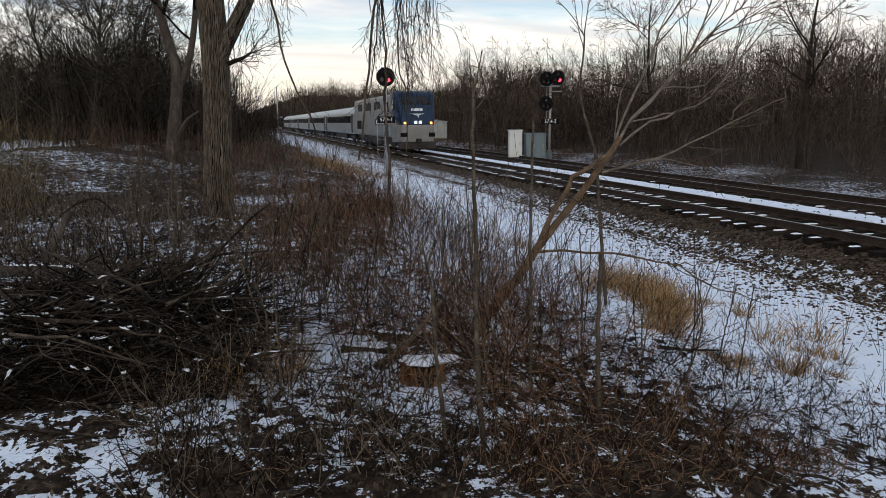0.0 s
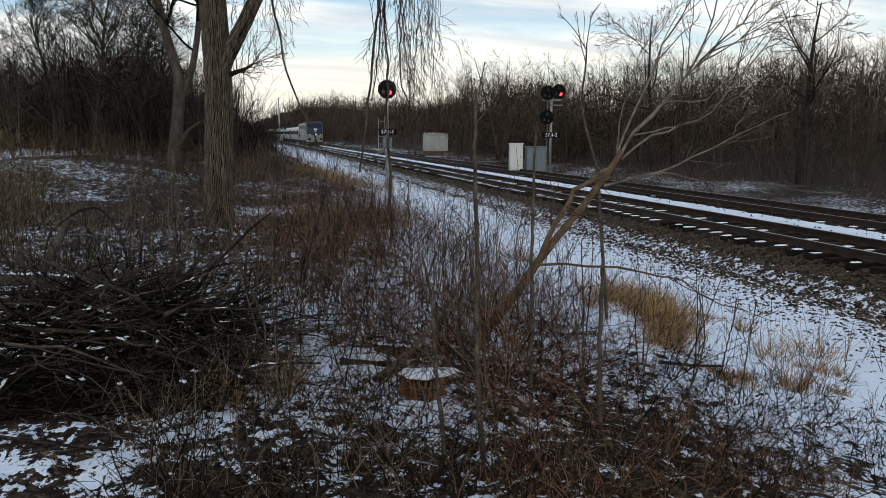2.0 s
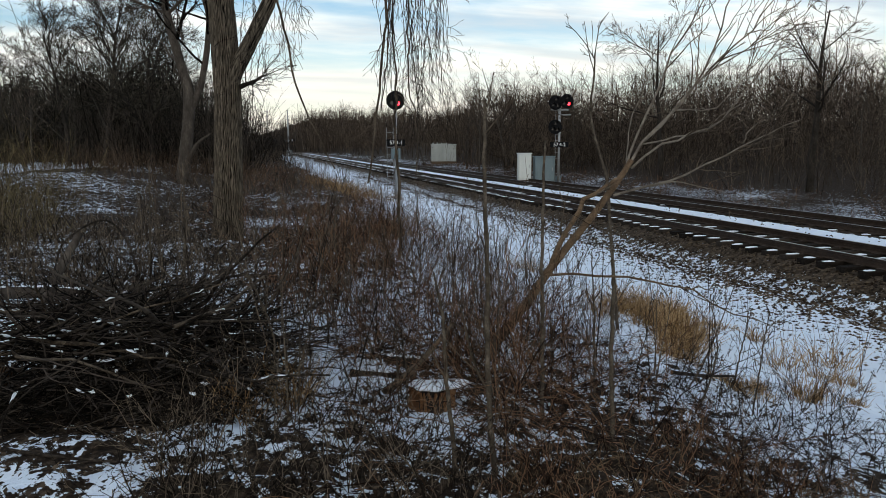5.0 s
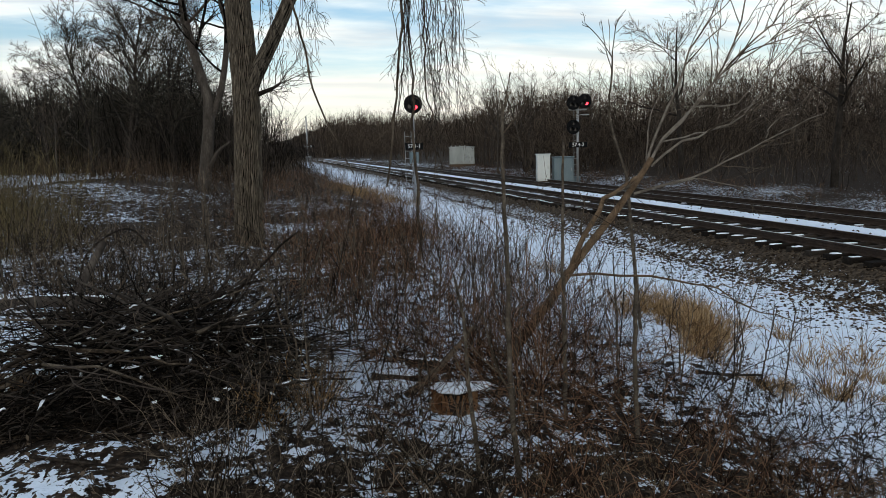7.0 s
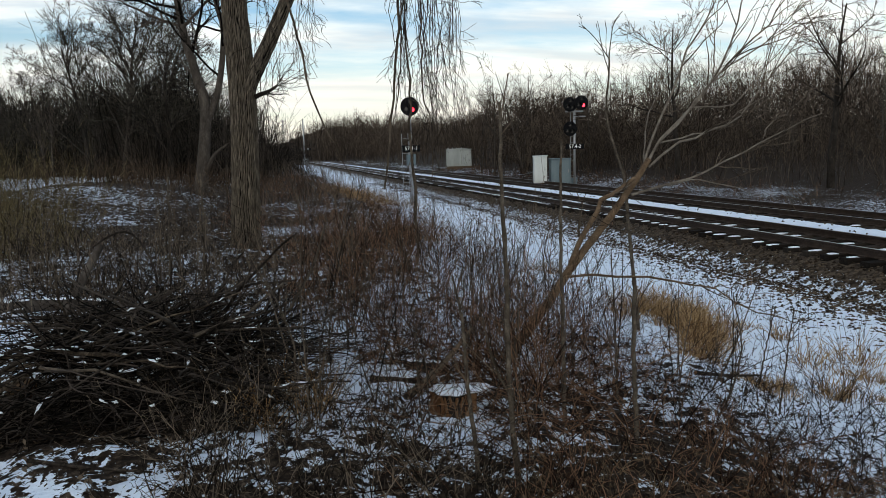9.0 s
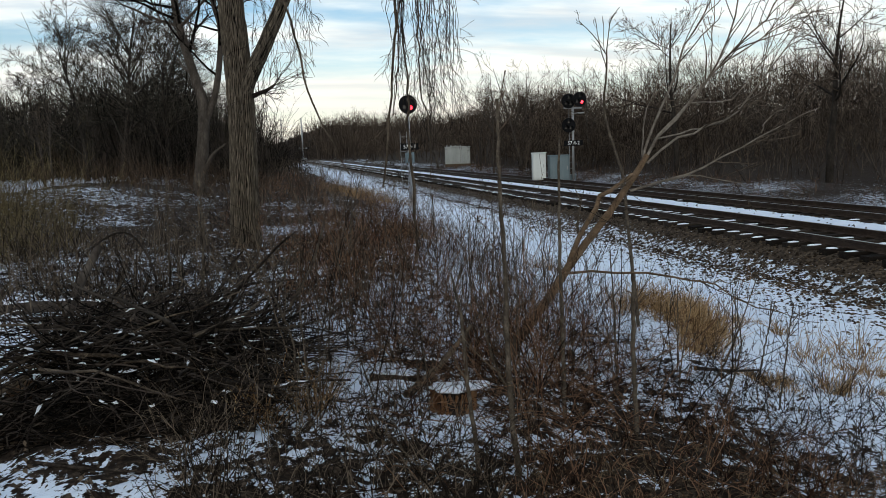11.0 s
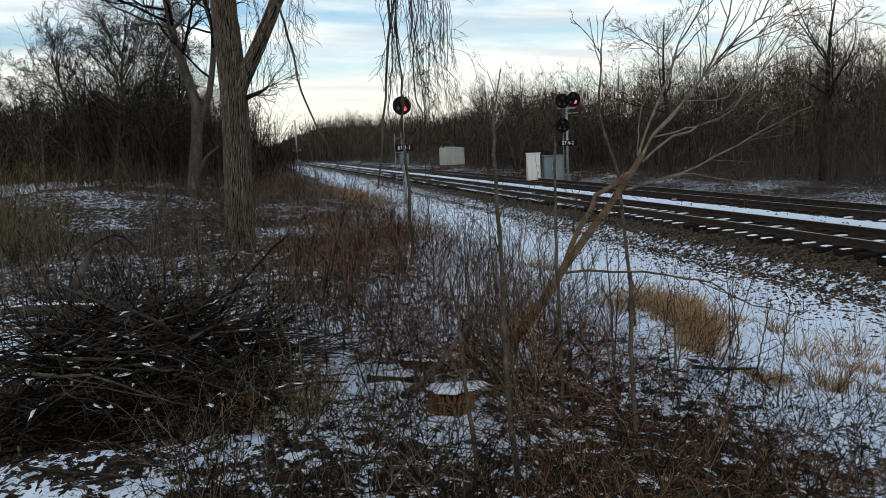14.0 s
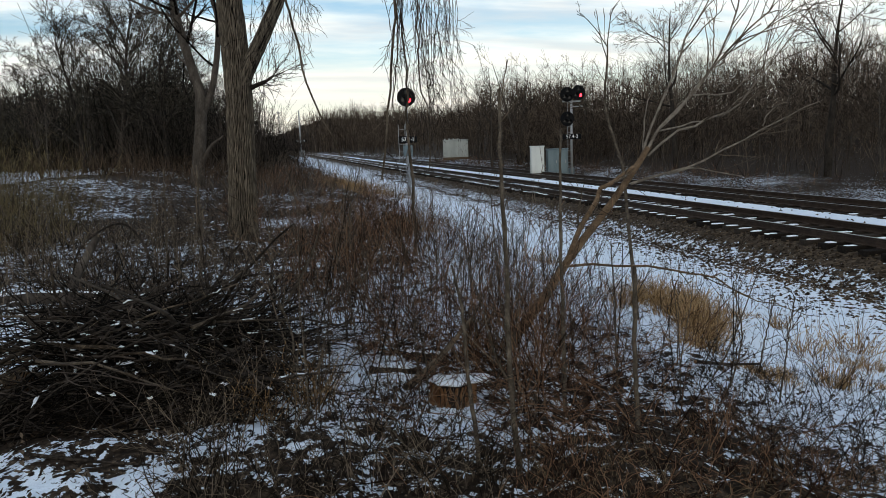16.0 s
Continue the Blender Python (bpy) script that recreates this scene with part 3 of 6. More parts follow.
def sweep(profile, off, s0, s1, step, mat, name):
    ss = [s0] + [float(v) for v in np.arange(STRAIGHT, s1, step)] if s1 > STRAIGHT else [s0, s1]
    vs = []
    for s in ss:
        x, y, a = centre(s, off)
        for px, pz in profile:
            vs.append((x + px * math.cos(a), y + px * math.sin(a), pz))
    k = len(profile)
    qs = [(i * k + j, i * k + (j + 1) % k, (i + 1) * k + (j + 1) % k, (i + 1) * k + j) for i in range(len(ss) - 1) for j in range(k)]
    return mesh_of(name, np.array(vs), np.array(qs), mat, False)


def make_track(off, words):
    tr = thing("railway_track", words, "railway track", "parallel tracks", "structure")
    for side in (-1, 1):
        rail = part("rail", sweep(RAILPROF, off + side * 0.755, -30, 340, 6, RAIL, "rail"), RAIL, tr)
        part("rail_head", sweep([(-0.031, 0.001), (0.031, 0.001), (0.031, 0.004), (-0.031, 0.004)], off + side * 0.755, -30, 340, 6, RAILTOP, "rail_head"), RAILTOP, rail, "shiny worn rail head")
    bm = box(-1.3, 1.3, -0.115, 0.115, -0.34, -0.172, 0.012, 1)
    me = bpy.data.meshes.new("tie")
    bm.to_mesh(me)
    bm.free()
    me.materials.append(TIE)
    bm = box(-0.14, 0.14, -0.1, 0.1, -0.176, -0.158, 0.004, 1)
    plate = bpy.data.meshes.new("tie_plate")
    bm.to_mesh(plate)
    bm.free()
    plate.materials.append(RAIL)
    caps, stuff = [], []
    cv = np.array([v.co for v in me.vertices])
    for i in range(480):
        s = -6 + 0.53 * i
        x, y, a = centre(s, off)
        x += rng.normal(0, 0.03)
        turn = a + rng.normal(0, 0.012)
        if 0 <= i < 290:
            t = part("tie", me, TIE, tr)
            t.location, t.rotation_euler = (x, y, rng.normal(0, 0.004)), (0, 0, turn)
            if 20 < i < 90:
                for side in (-1, 1):
                    p = part("tie_plate", plate, RAIL, t)
                    p.location = (side * 0.755, 0, 0.002)
        else:
            stuff.append((x, y, turn))
        # snow lies on the ends and the middle of the ties
        for u, half in ((-1.1, 0.17), (0.28, 0.22)):
            if rng.random() < ((0.85 if u < 0 else 0.7) if off < 1 else 0.05) * (1 if s < 40 else 0.55):
                u += rng.normal(0, 0.04)
                hx, hy = half * rng.uniform(0.65, 1.2), 0.085 * rng.uniform(0.5, 1.1)
                ring = []
                m = 8
                for lev, hgt in ((1.0, -0.174), (0.9, -0.160), (0.55, -0.154)):
                    for j in range(m):
                        b = 2 * math.pi * j / m
                        w = rng.uniform(0.85, 1.1)
                        px, py = u + hx * lev * w * math.copysign(abs(math.cos(b)) ** 0.6, math.cos(b)), hy * lev * w * math.copysign(abs(math.sin(b)) ** 0.6, math.sin(b))
                        ring.append((x + px * math.cos(turn) - py * math.sin(turn), y + px * math.sin(turn) + py * math.cos(turn), hgt + rng.normal(0, 0.002)))
                q = [(l * m + j, l * m + (j + 1) % m, (l + 1) * m + (j + 1) % m, (l + 1) * m + j) for l in range(2) for j in range(m)]
                q += [(2 * m + j, 2 * m + j + 1, 2 * m + (m - 2 - j), 2 * m + (m - 1 - j)) for j in range(m // 2 - 1)]
                caps.append((np.array(ring), np.array(q)))
    far = [(np.stack([x + cv[:, 0] * math.cos(t) - cv[:, 1] * math.sin(t), y + cv[:, 0] * math.sin(t) + cv[:, 1] * math.cos(t), cv[:, 2]], -1), None) for x, y, t in stuff]
    bmq = [tuple(p.vertices) for p in me.polygons]
    allv, allf, o = [], [], 0
    for v, _ in far:
        allv += [tuple(c) for c in v]
        allf += [tuple(i + o for i in f) for f in bmq]
        o += len(v)
    fm = bpy.data.meshes.new("distant_ties")
    fm.from_pydata(allv, [], allf)
    fm.materials.append(TIE)
    tagged(part("distant_ties", fm, TIE, tr), kind="stuff")
    v, q = joined(caps)
    tagged(part("tie_snow", mesh_of("tie_snow", v, q, SNOW), SNOW, tr, "small pads of snow on the ties"), kind="stuff")


make_track(0.0, "rusty steel rails on dark wooden ties with snow pads")
make_track(TRACK_GAP, "rusty steel rails on dark wooden ties behind the nearer track")


def make_stones():
    oct_v = np.array([(1, 0, 0), (-1, 0, 0), (0, 1, 0), (0, -1, 0), (0, 0, 1), (0, 0, -1)], float)
    oct_f = np.array([(0, 2, 4), (2, 1, 4), (1, 3, 4), (3, 0, 4), (2, 0, 5), (1, 2, 5), (3, 1, 5), (0, 3, 5)])
    n = 20000
    y = 5 + 62 * rng.random(n) ** 1.8
    x = np.where(rng.random(n) < 0.75, rng.uniform(9.3, 11.2, n), rng.uniform(11.2, 18.6, n))
    far = rng.random(n) < 0.42
    x = np.where(far, 10.0 - np.minimum(rng.exponential(1.0, n), 4.2), x)
    z = ground_z(x, y)
    s = np.array([1, 1, 0.6]) * np.where(x < 9.7, rng.uniform(0.02, 0.05, n) * sstep(4.5, 9.5, x), rng.uniform(0.02, 0.045, n))[:, None, None] * rng.uniform(0.6, 1.3, (n, 1, 3))
    v = oct_v[None] * s * rng.uniform(0.75, 1.25, (n, 6, 1))
    a = rng.uniform(0, 6.28, n)
    c, sn = np.cos(a)[:, None], np.sin(a)[:, None]
    v = np.stack([v[..., 0] * c - v[..., 1] * sn, v[..., 0] * sn + v[..., 1] * c, v[..., 2]], -1)
    v += np.stack([x, y, z + np.where(x < 9.7, 0.002, 0.012)], -1)[:, None]
    f = oct_f[None] + 6 * np.arange(n)[:, None, None]
    tagged(new("ballast_stones", mesh_of("ballast_stones", v.reshape(-1, 3), f.reshape(-1, 3), STONE, False)), "loose dark grey ballast stones along the track shoulder", "ballast", kind="stuff")


make_stones()


# ---- train ----
def bogie(parent, y):
    b = part("bogie", box(-1.15, 1.15, y - 1.5, y + 1.5, 0.42, 0.72, 0.06), UNDER, parent)
    for dy in (-1.25, 1.25):
        for sx in (-1, 1):
            part("wheel", rod((sx * 0.68, y + dy, 0.47), (sx * 0.80, y + dy, 0.47), 0.465, 20), UNDER, b)
    for sx in (-1, 1):
        part("side_frame", prism([(y - 1.7, 0.5), (y - 1.5, 0.78), (y - 0.5, 0.85), (y + 0.5, 0.85), (y + 1.5, 0.78), (y + 1.7, 0.5), (y + 0.5, 0.3), (y - 0.5, 0.3)], "x", sx * 1.0 - 0.07, sx * 1.0 + 0.07, 0.03, 1), UNDER, b)


def tapered(bm):
    """Draws a nose in towards its front."""
    for v in bm.verts:
        v.co.x *= float(np.interp(v.co.y, [0.0, 0.5, 1.3], [0.80, 0.90, 1.0]))
    return bm


def make_locomotive():
    lo = thing("locomotive", "silver diesel locomotive with a sloping deep blue nose", "locomotive")
    hull = [(1.25, 1.0), (21.0, 1.0), (21.0, 3.95), (20.8, 4.3), (2.7, 4.3), (2.4, 3.6), (1.4, 2.5), (1.25, 2.3)]
    part("hull", prism(hull, "x", -1.5, 1.5, 0.22, 3), SILVER, lo)
    part("nose_base", tapered(prism([(0.12, 0.72), (1.3, 0.72), (2.5, 0.72), (2.5, 2.0), (1.3, 2.0), (0.0, 2.0)], "x", -1.47, 1.47, 0.06, 2)), SILVER, lo, "silver lower nose")
    nose = part("cab_nose", tapered(prism([(0.0, 1.92), (1.3, 2.35), (2.0, 2.75), (2.55, 3.3), (2.55, 4.38), (1.45, 4.46), (0.95, 4.2), (0.18, 2.75), (0.04, 2.4)], "x", -1.52, 1.52, 0.16, 4)), BLUE, lo, "deep blue cab nose")

    def face(z):
        """y of the nose's front at height z."""
        return float(np.interp(z, [1.96, 2.4, 2.75, 4.2, 4.46], [0.0, 0.04, 0.18, 0.95, 1.45]))

    for sx in (-1, 1):
        bm = bmesh.new()
        vs = [bm.verts.new((sx * x, face(z) - 0.012, z)) for x, z in ((0.05, 3.45), (1.2, 3.4), (1.08, 4.0), (0.05, 4.06))]
        bm.faces.new(vs)
        bmesh.ops.solidify(bm, geom=bm.faces[:], thickness=0.015)
        part("windshield", bm, GLASS, nose)
        part("side_window", box(sx * 1.497 - 0.012, sx * 1.497 + 0.012, 1.75, 2.45, 3.15, 3.85, 0.01, 1), GLASS, nose)
        part("headlight", rod((sx * 0.98, 0.10, 2.12), (sx * 0.98, -0.02, 2.12), 0.095, 16), AMBER, lo, "glowing amber headlight")
        part("marker_light", box(sx * 0.17 - 0.12, sx * 0.17 + 0.12, -0.012, 0.03, 2.05, 2.28, 0.01, 1), PALELAMP, lo, "pale square centre lamp")
        part("step_recess", box(sx * 1.05 - 0.24, sx * 1.05 + 0.24, 0.02, 0.20, 1.12, 1.42, 0.01, 1), BLACK, lo)
        for y0, w in ((3.4, 0.7), (4.4, 0.7), (7.0, 2.6), (11.2, 3.4), (16.0, 2.4)):
            part("side_grille", box(sx * 1.5 - 0.012, sx * 1.5 + 0.012, y0, y0 + w, 2.95 if y0 < 5 else 3.2, 3.75 if y0 < 5 else 3.85, 0.01, 1), BLACK if y0 < 5 else UNDER, lo)
        part("cab_door", box(sx * 1.502 - 0.012, sx * 1.502 + 0.012, 2.75, 3.3, 1.15, 3.05, 0.01, 1), SILVER, lo)
        part("fuel_tank", box(sx * 1.15 - 0.28, sx * 1.15 + 0.28, 7.2, 13.6, 0.35, 1.02, 0.12), UNDER, lo)
        part("handrail", rod((sx * 1.53, 2.62, 1.1), (sx * 1.53, 2.62, 2.7), 0.018, 6), GALV, lo)
        plate = part("number_plate", box(sx * 1.507 - 0.012, sx * 1.507 + 0.012, 5.0, 9.2, 1.95, 2.45, 0.01, 1), BLACK, lo, "black plate with plain pale bars")
        for k in range(4):
            part("number_bar", box(sx * 1.521 - 0.006, sx * 1.521 + 0.006, 5.4 + k * 0.95, 5.95 + k * 0.95, 2.03, 2.37), WHITEPAINT, plate)
        part("side_vent", box(sx * 1.507 - 0.012, sx * 1.507 + 0.012, 16.6, 19.2, 1.55, 2.35, 0.01, 1), BLACK, lo)
    # plain emblem: a pale bar and a swept pointer
    fz = 2.98
    part("emblem_bar", box(-0.42, 0.42, face(fz + .1) - 0.05, face(fz + .1) - 0.01, fz - 0.02, fz + 0.2), WHITEPAINT, nose, "plain white bar")
    bm = bmesh.new()
    vs = [bm.verts.new((x, face(z) - 0.015, z)) for x, z in ((-0.55, 2.80), (0.55, 2.80), (0.12, 2.68), (0.06, 2.50), (-0.06, 2.66))]
    bm.faces.new(vs)
    bmesh.ops.solidify(bm, geom=bm.faces[:], thickness=0.01)
    part("emblem_pointer", bm, WHITEPAINT, nose, "swept white pointer shape")
    part("pilot", prism([(0.2, 0.18), (0.0, 0.25), (0.1, 0.78), (1.0, 0.78), (1.0, 0.3)], "x", -1.35, 1.35, 0.03, 1), UNDER, lo, "grimy dark pilot plate")
    part("coupler", box(-0.16, 0.16, -0.45, 0.3, 0.72, 1.0, 0.05), UNDER, lo)
    part("underframe", box(-1.2, 1.2, 1.0, 20.6, 0.7, 1.05, 0.03), UNDER, lo)
    for y in (6.0, 9.5, 13.5, 17.5):
        part("roof_fan", rod((0, y, 4.28), (0, y, 4.45), 0.62, 20), UNDER, lo)
    part("horn", box(-0.3, 0.3, 3.4, 3.9, 4.28, 4.46, 0.05), UNDER, lo)
    bogie(lo, 4.0)
    bogie(lo, 17.0)
    return lo


def make_coach():
    co = thing("passenger_coach", "stainless passenger coach with a dark window band", "train car", "coaches of the train")
    L_ = 25.5
    arc = [(1.5 * math.cos(a), 3.05 + 0.82 * math.sin(a)) for a in np.linspace(0.12, math.pi - 0.12, 13)]
    part("roof", prism([(1.46, 3.0)] + arc + [(-1.46, 3.0)], "y", 0, L_, 0.0), ROOFW, co, "pale smooth curved roof")
    part("body", prism([(1.36, 1.0), (1.52, 1.35), (1.54, 2.0), (1.5, 3.06), (-1.5, 3.06), (-1.54, 2.0), (-1.52, 1.35), (-1.36, 1.0)], "y", 0.02, L_ - 0.02, 0.02, 1), COACH, co)
    for sx in (-1, 1):
        band = part("window_band", box(sx * 1.525 - 0.02, sx * 1.525 + 0.02, 1.9, L_ - 1.9, 2.12, 2.86, 0.01, 1), BLACK, co, "dark band between the windows")
        for i in range(11):
            y = 2.5 + i * 1.92
            part("window", box(sx * 1.548 - 0.01, sx * 1.548 + 0.01, y, y + 1.3, 2.22, 2.76, 0.005, 1), GLASS, band)
        for z in (1.5, 1.68, 1.86):
            part("flute", box(sx * 1.535 - 0.012, sx * 1.535 + 0.012, 0.3, L_ - 0.3, z, z + 0.07), COACH, co)
        for y in (0.55, L_ - 1.5):
            part("end_door", box(sx * 1.53 - 0.02, sx * 1.53 + 0.02, y, y + 0.95, 1.15, 3.0, 0.01, 1), UNDER, co)
    part("diaphragm", box(-0.6, 0.6, -0.28, 0.02, 1.1, 3.3, 0.04), BLACK, co)
    part("gear_box", box(-1.2, 1.2, 7.5, 17.5, 0.45, 1.02, 0.05), UNDER, co)
    part("coupler", box(-0.12, 0.12, L_ - 0.1, L_ + 0.3, 0.7, 0.95, 0.03), UNDER, co)
    bogie(co, 3.4)
    bogie(co, L_ - 3.4)
    return co


LOCO = make_locomotive()
COACHES = [make_coach()]
for _ in range(4):
    COACHES.append(copy_thing(COACHES[0], Matrix.Identity(4)))


# ---- signals and lineside boxes ----
def signal_disc(parent, x, z, y, lit, r=0.46):
    d = part("signal_head", rod((x, y, z), (x, y - 0.05, z), r, 32), BLACK, parent, "round black signal background")
    part("lamp_case", box(x - 0.17, x + 0.17, y, y + 0.35, z - 0.2, z + 0.2, 0.03), BLACK, d)
    for k, (dx, dz) in enumerate(((0.0, 0.24), (-0.2, -0.12), (0.12, -0.16))):
        red = lit and k == 2
        part("lens", rod((x + dx, y - 0.05, z + dz), (x + dx, y - 0.075, z + dz), 0.105, 16), REDLIT if red else DARKLENS, d, "lit red lens" if red else "")
        bm = rod((x + dx, y - 0.05, z + dz), (x + dx, y - 0.27, z + dz), 0.125, 16)
        for f in [f for f in bm.faces if len(f.verts) > 4 or f.calc_center_median().z < z + dz - 0.03]:
            bm.faces.remove(f)
        bmesh.ops.solidify(bm, geom=bm.faces[:], thickness=0.008)
        part("hood", bm, BLACK, d)


def make_signal_near():
    x, y = 7.05, 36.2
    g = gz(x, y)
    s = thing("railway_signal", "tall signal mast with one round head showing red", "railway signal", "signals", at=(x, y, g))
    top = 4.48 - g
    part("mast", rod((0, 0, -0.15), (0, 0, top + 0.1), 0.075, 12), GALV, s)
    part("base_plate", box(-0.25, 0.25, -0.25, 0.25, -0.1, 0.12, 0.02), GALV, s)
    signal_disc(s, 0.0, top, -0.12, True, 0.48)
    part("bracket", rod((0, 0, top - 0.35), (0, -0.14, top - 0.1), 0.03, 8), GALV, s)
    sign = part("number_plate", box(-0.47, 0.47, -0.12, -0.10, top - 2.32, top - 1.98, 0.01, 1), BLACK, s, "black plate with white numbers")
    lettering("numbers", "57.4-1", 0.27, SIGNTEXT, sign, Matrix.Translation((0, -0.125, top - 2.15)))
    part("junction_case", box(-0.22, 0.22, -0.18, 0.14, top - 3.0, top - 2.45, 0.02), CABBLUE, s)
    for k in range(9):
        part("ladder_rung", rod((-0.42, 0.2, 0.4 + k * 0.38), (-0.08, 0.2, 0.4 + k * 0.38), 0.012, 6), GALV, s)
    for dx in (-0.42, -0.08):
        part("ladder_rail", rod((dx, 0.2, 0), (dx, 0.2, 3.7), 0.016, 6), GALV, s)


def make_signal_far():
    x, y = 18.95, 42.2
    g = gz(x, y)
    s = thing("railway_signal", "signal mast with three black heads, one lit red", "railway signal", "signals", at=(x, y, g))
    top = 4.9 - g
    part("mast", rod((0, 0, -0.15), (0, 0, top + 0.05), 0.075, 12), GALV, s)
    part("base_plate", box(-0.28, 0.28, -0.28, 0.28, -0.12, 0.12, 0.02), GALV, s)
    signal_disc(s, 0.40, top + 0.02, -0.16, True, 0.46)
    signal_disc(s, -0.34, top - 0.08, -0.10, False, 0.46)
    signal_disc(s, -0.36, top - 1.6, -0.12, False, 0.46)
    part("cross_arm", box(-0.6, 0.6, -0.06, 0.06, top - 0.56, top - 0.46, 0.01, 1), GALV, s)
    part("cross_arm", box(-0.5, 0.1, -0.06, 0.06, top - 2.02, top - 1.94, 0.01, 1), GALV, s)
    part("walkway", box(0.1, 0.75, -0.1, 0.35, top - 0.86, top - 0.8, 0.01, 1), GALV, s)
    sign = part("number_plate", box(-0.68, 0.62, -0.13, -0.11, top - 2.9, top - 2.56, 0.01, 1), BLACK, s, "black plate with white numbers")
    lettering("numbers", "57.4-2", 0.33, SIGNTEXT, sign, Matrix.Translation((-0.02, -0.135, top - 2.73)))
    for k in range(11):
        part("ladder_rung", rod((-0.16, 0.22, 0.4 + k * 0.38), (0.16, 0.22, 0.4 + k * 0.38), 0.012, 6), GALV, s)
    for dx in (-0.16, 0.16):
        part("ladder_rail", rod((dx, 0.22, 0), (dx, 0.22, top - 0.4), 0.016, 6), GALV, s)


def cabinet(x, y, w, d, h, mat, label, turn):
    g = gz(x, y)
    c = thing("equipment_cabinet", label, "cabinet", "lineside cabinets", at=(x, y, g))
    c.rotation_euler = (0, 0, turn)
    part("plinth", box(-w / 2 - 0.04, w / 2 + 0.04, -d / 2 - 0.04, d / 2 + 0.04, -0.2, 0.12, 0.01, 1), STONE, c)
    part("body", box(-w / 2, w / 2, -d / 2, d / 2, 0.12, h, 0.02), mat, c)
    n = 1 if w < 1.1 else 2
    for i in range(n):
        x0 = -w / 2 + 0.05 + i * (w - 0.1) / n
        door = part("door", box(x0 + 0.01, x0 + (w - 0.1) / n - 0.01, -d / 2 - 0.025, -d / 2 - 0.003, 0.2, h - 0.08, 0.008, 1), mat, c)
        part("handle", box(x0 + (w - 0.1) / n - 0.12, x0 + (w - 0.1) / n - 0.08, -d / 2 - 0.06, -d / 2 - 0.02, h * 0.5, h * 0.5 + 0.2, 0.008, 1), GALV, door)
    part("cap", box(-w / 2 - 0.05, w / 2 + 0.05, -d / 2 - 0.06, d / 2 + 0.05, h, h + 0.06, 0.015, 1), mat, c)


def make_hut():
    x, y = 26.0, 97.6
    g = -0.3
    h = thing("equipment_hut", "small pale ribbed metal equipment hut", "hut", at=(x, y, g))
    h.rotation_euler = (0, 0, radians(-14))
    part("body", box(-1.75, 1.75, -1.2, 1.2, 0.15, 2.5, 0.02), HUT, h)
    part("plinth", box(-1.8, 1.8, -1.25, 1.25, -0.4, 0.17), STONE, h)
    for i in range(8):
        u = -1.68 + i * 0.48
        part("rib", box(u - 0.03, u + 0.03, -1.24, -1.19, 0.2, 2.5), HUT, h)
    for i in range(5):
        u = -1.05 + i * 0.5
        part("rib", box(-1.79, -1.74, u - 0.03, u + 0.03, 0.2, 2.5), HUT, h)
    part("roof", prism([(-1.9, 2.48), (1.9, 2.48), (1.9, 2.56), (0, 2.68), (-1.9, 2.56)], "y", -1.35, 1.35, 0.02, 1), HUT, h)
    for u in (-1.5, -0.9, -0.3, 0.4):
        part("roof_vent", rod((u, -0.9, 2.5), (u, -0.9, 2.8), 0.09, 8), HUT, h)
    d = part("door", box(0.5, 1.35, -1.27, -1.2, 0.2, 2.2, 0.01, 1), HUT, h)
    part("handle", box(0.58, 0.64, -1.31, -1.26, 1.1, 1.3), GALV, d)


def make_crossing_post():
    x, y = 8.7, 195.5
    c = thing("crossing_signal", "grey post with paired crossing lamps", "crossing signal", at=(x, y, gz(x, y)))
    part("post", rod((0, 0, -0.3), (0, 0, 12.3), 0.19, 10), GALV, c)
    part("arm", rod((-1.6, 0, 4.3), (1.6, 0, 4.3), 0.06, 8), GALV, c)
    for u in (-1.5, -0.9, 0.9, 1.5):
        part("lamp", rod((u, -0.1, 4.3), (u, -0.2, 4.3), 0.3, 14), BLACK if abs(u) > 1 else GALV, c)
    part("relay_case", box(-0.7, 0.9, -0.4, 0.4, 0, 1.7, 0.05), GALV, c)
    t = thing("radio_mast", "thin grey lattice mast on the skyline", "mast", at=(9.0, 521.0, gz(9.0, 521.0)))
    z0 = gz(9.0, 521.0)
    for dx, dy in ((-0.35, -0.35), (0.35, -0.35), (0, 0.4)):
        part("leg", rod((dx, dy, 0), (dx * .4, dy * .4, 27 - z0), 0.1, 6), GALV, t)
    for k in range(12):
        part("brace", rod((-0.3, -0.3, k * 2.0), (0.3, -0.3, k * 2.0 + 2), 0.06, 5), GALV, t)
    for z in (22.5 - z0, 25.5 - z0):
        part("antenna", box(-0.9, 0.9, -0.5, 0.5, z, z + 1.2, 0.1), GALV, t)


make_signal_near()
make_signal_far()
cabinet(17.0, 43.3, 0.84, 0.75, 1.82, CABWHITE, "tall pale steel equipment cabinet beside the track", radians(-14))
cabinet(18.3, 43.1, 1.3, 0.9, 1.75, CABBLUE, "wide blue-grey steel equipment cabinet", radians(-14))
cabinet(19.3, 43.4, 0.6, 0.6, 0.75, CABBLUE, "low blue-grey junction box beside the signal", radians(-14))
make_hut()
make_crossing_post()


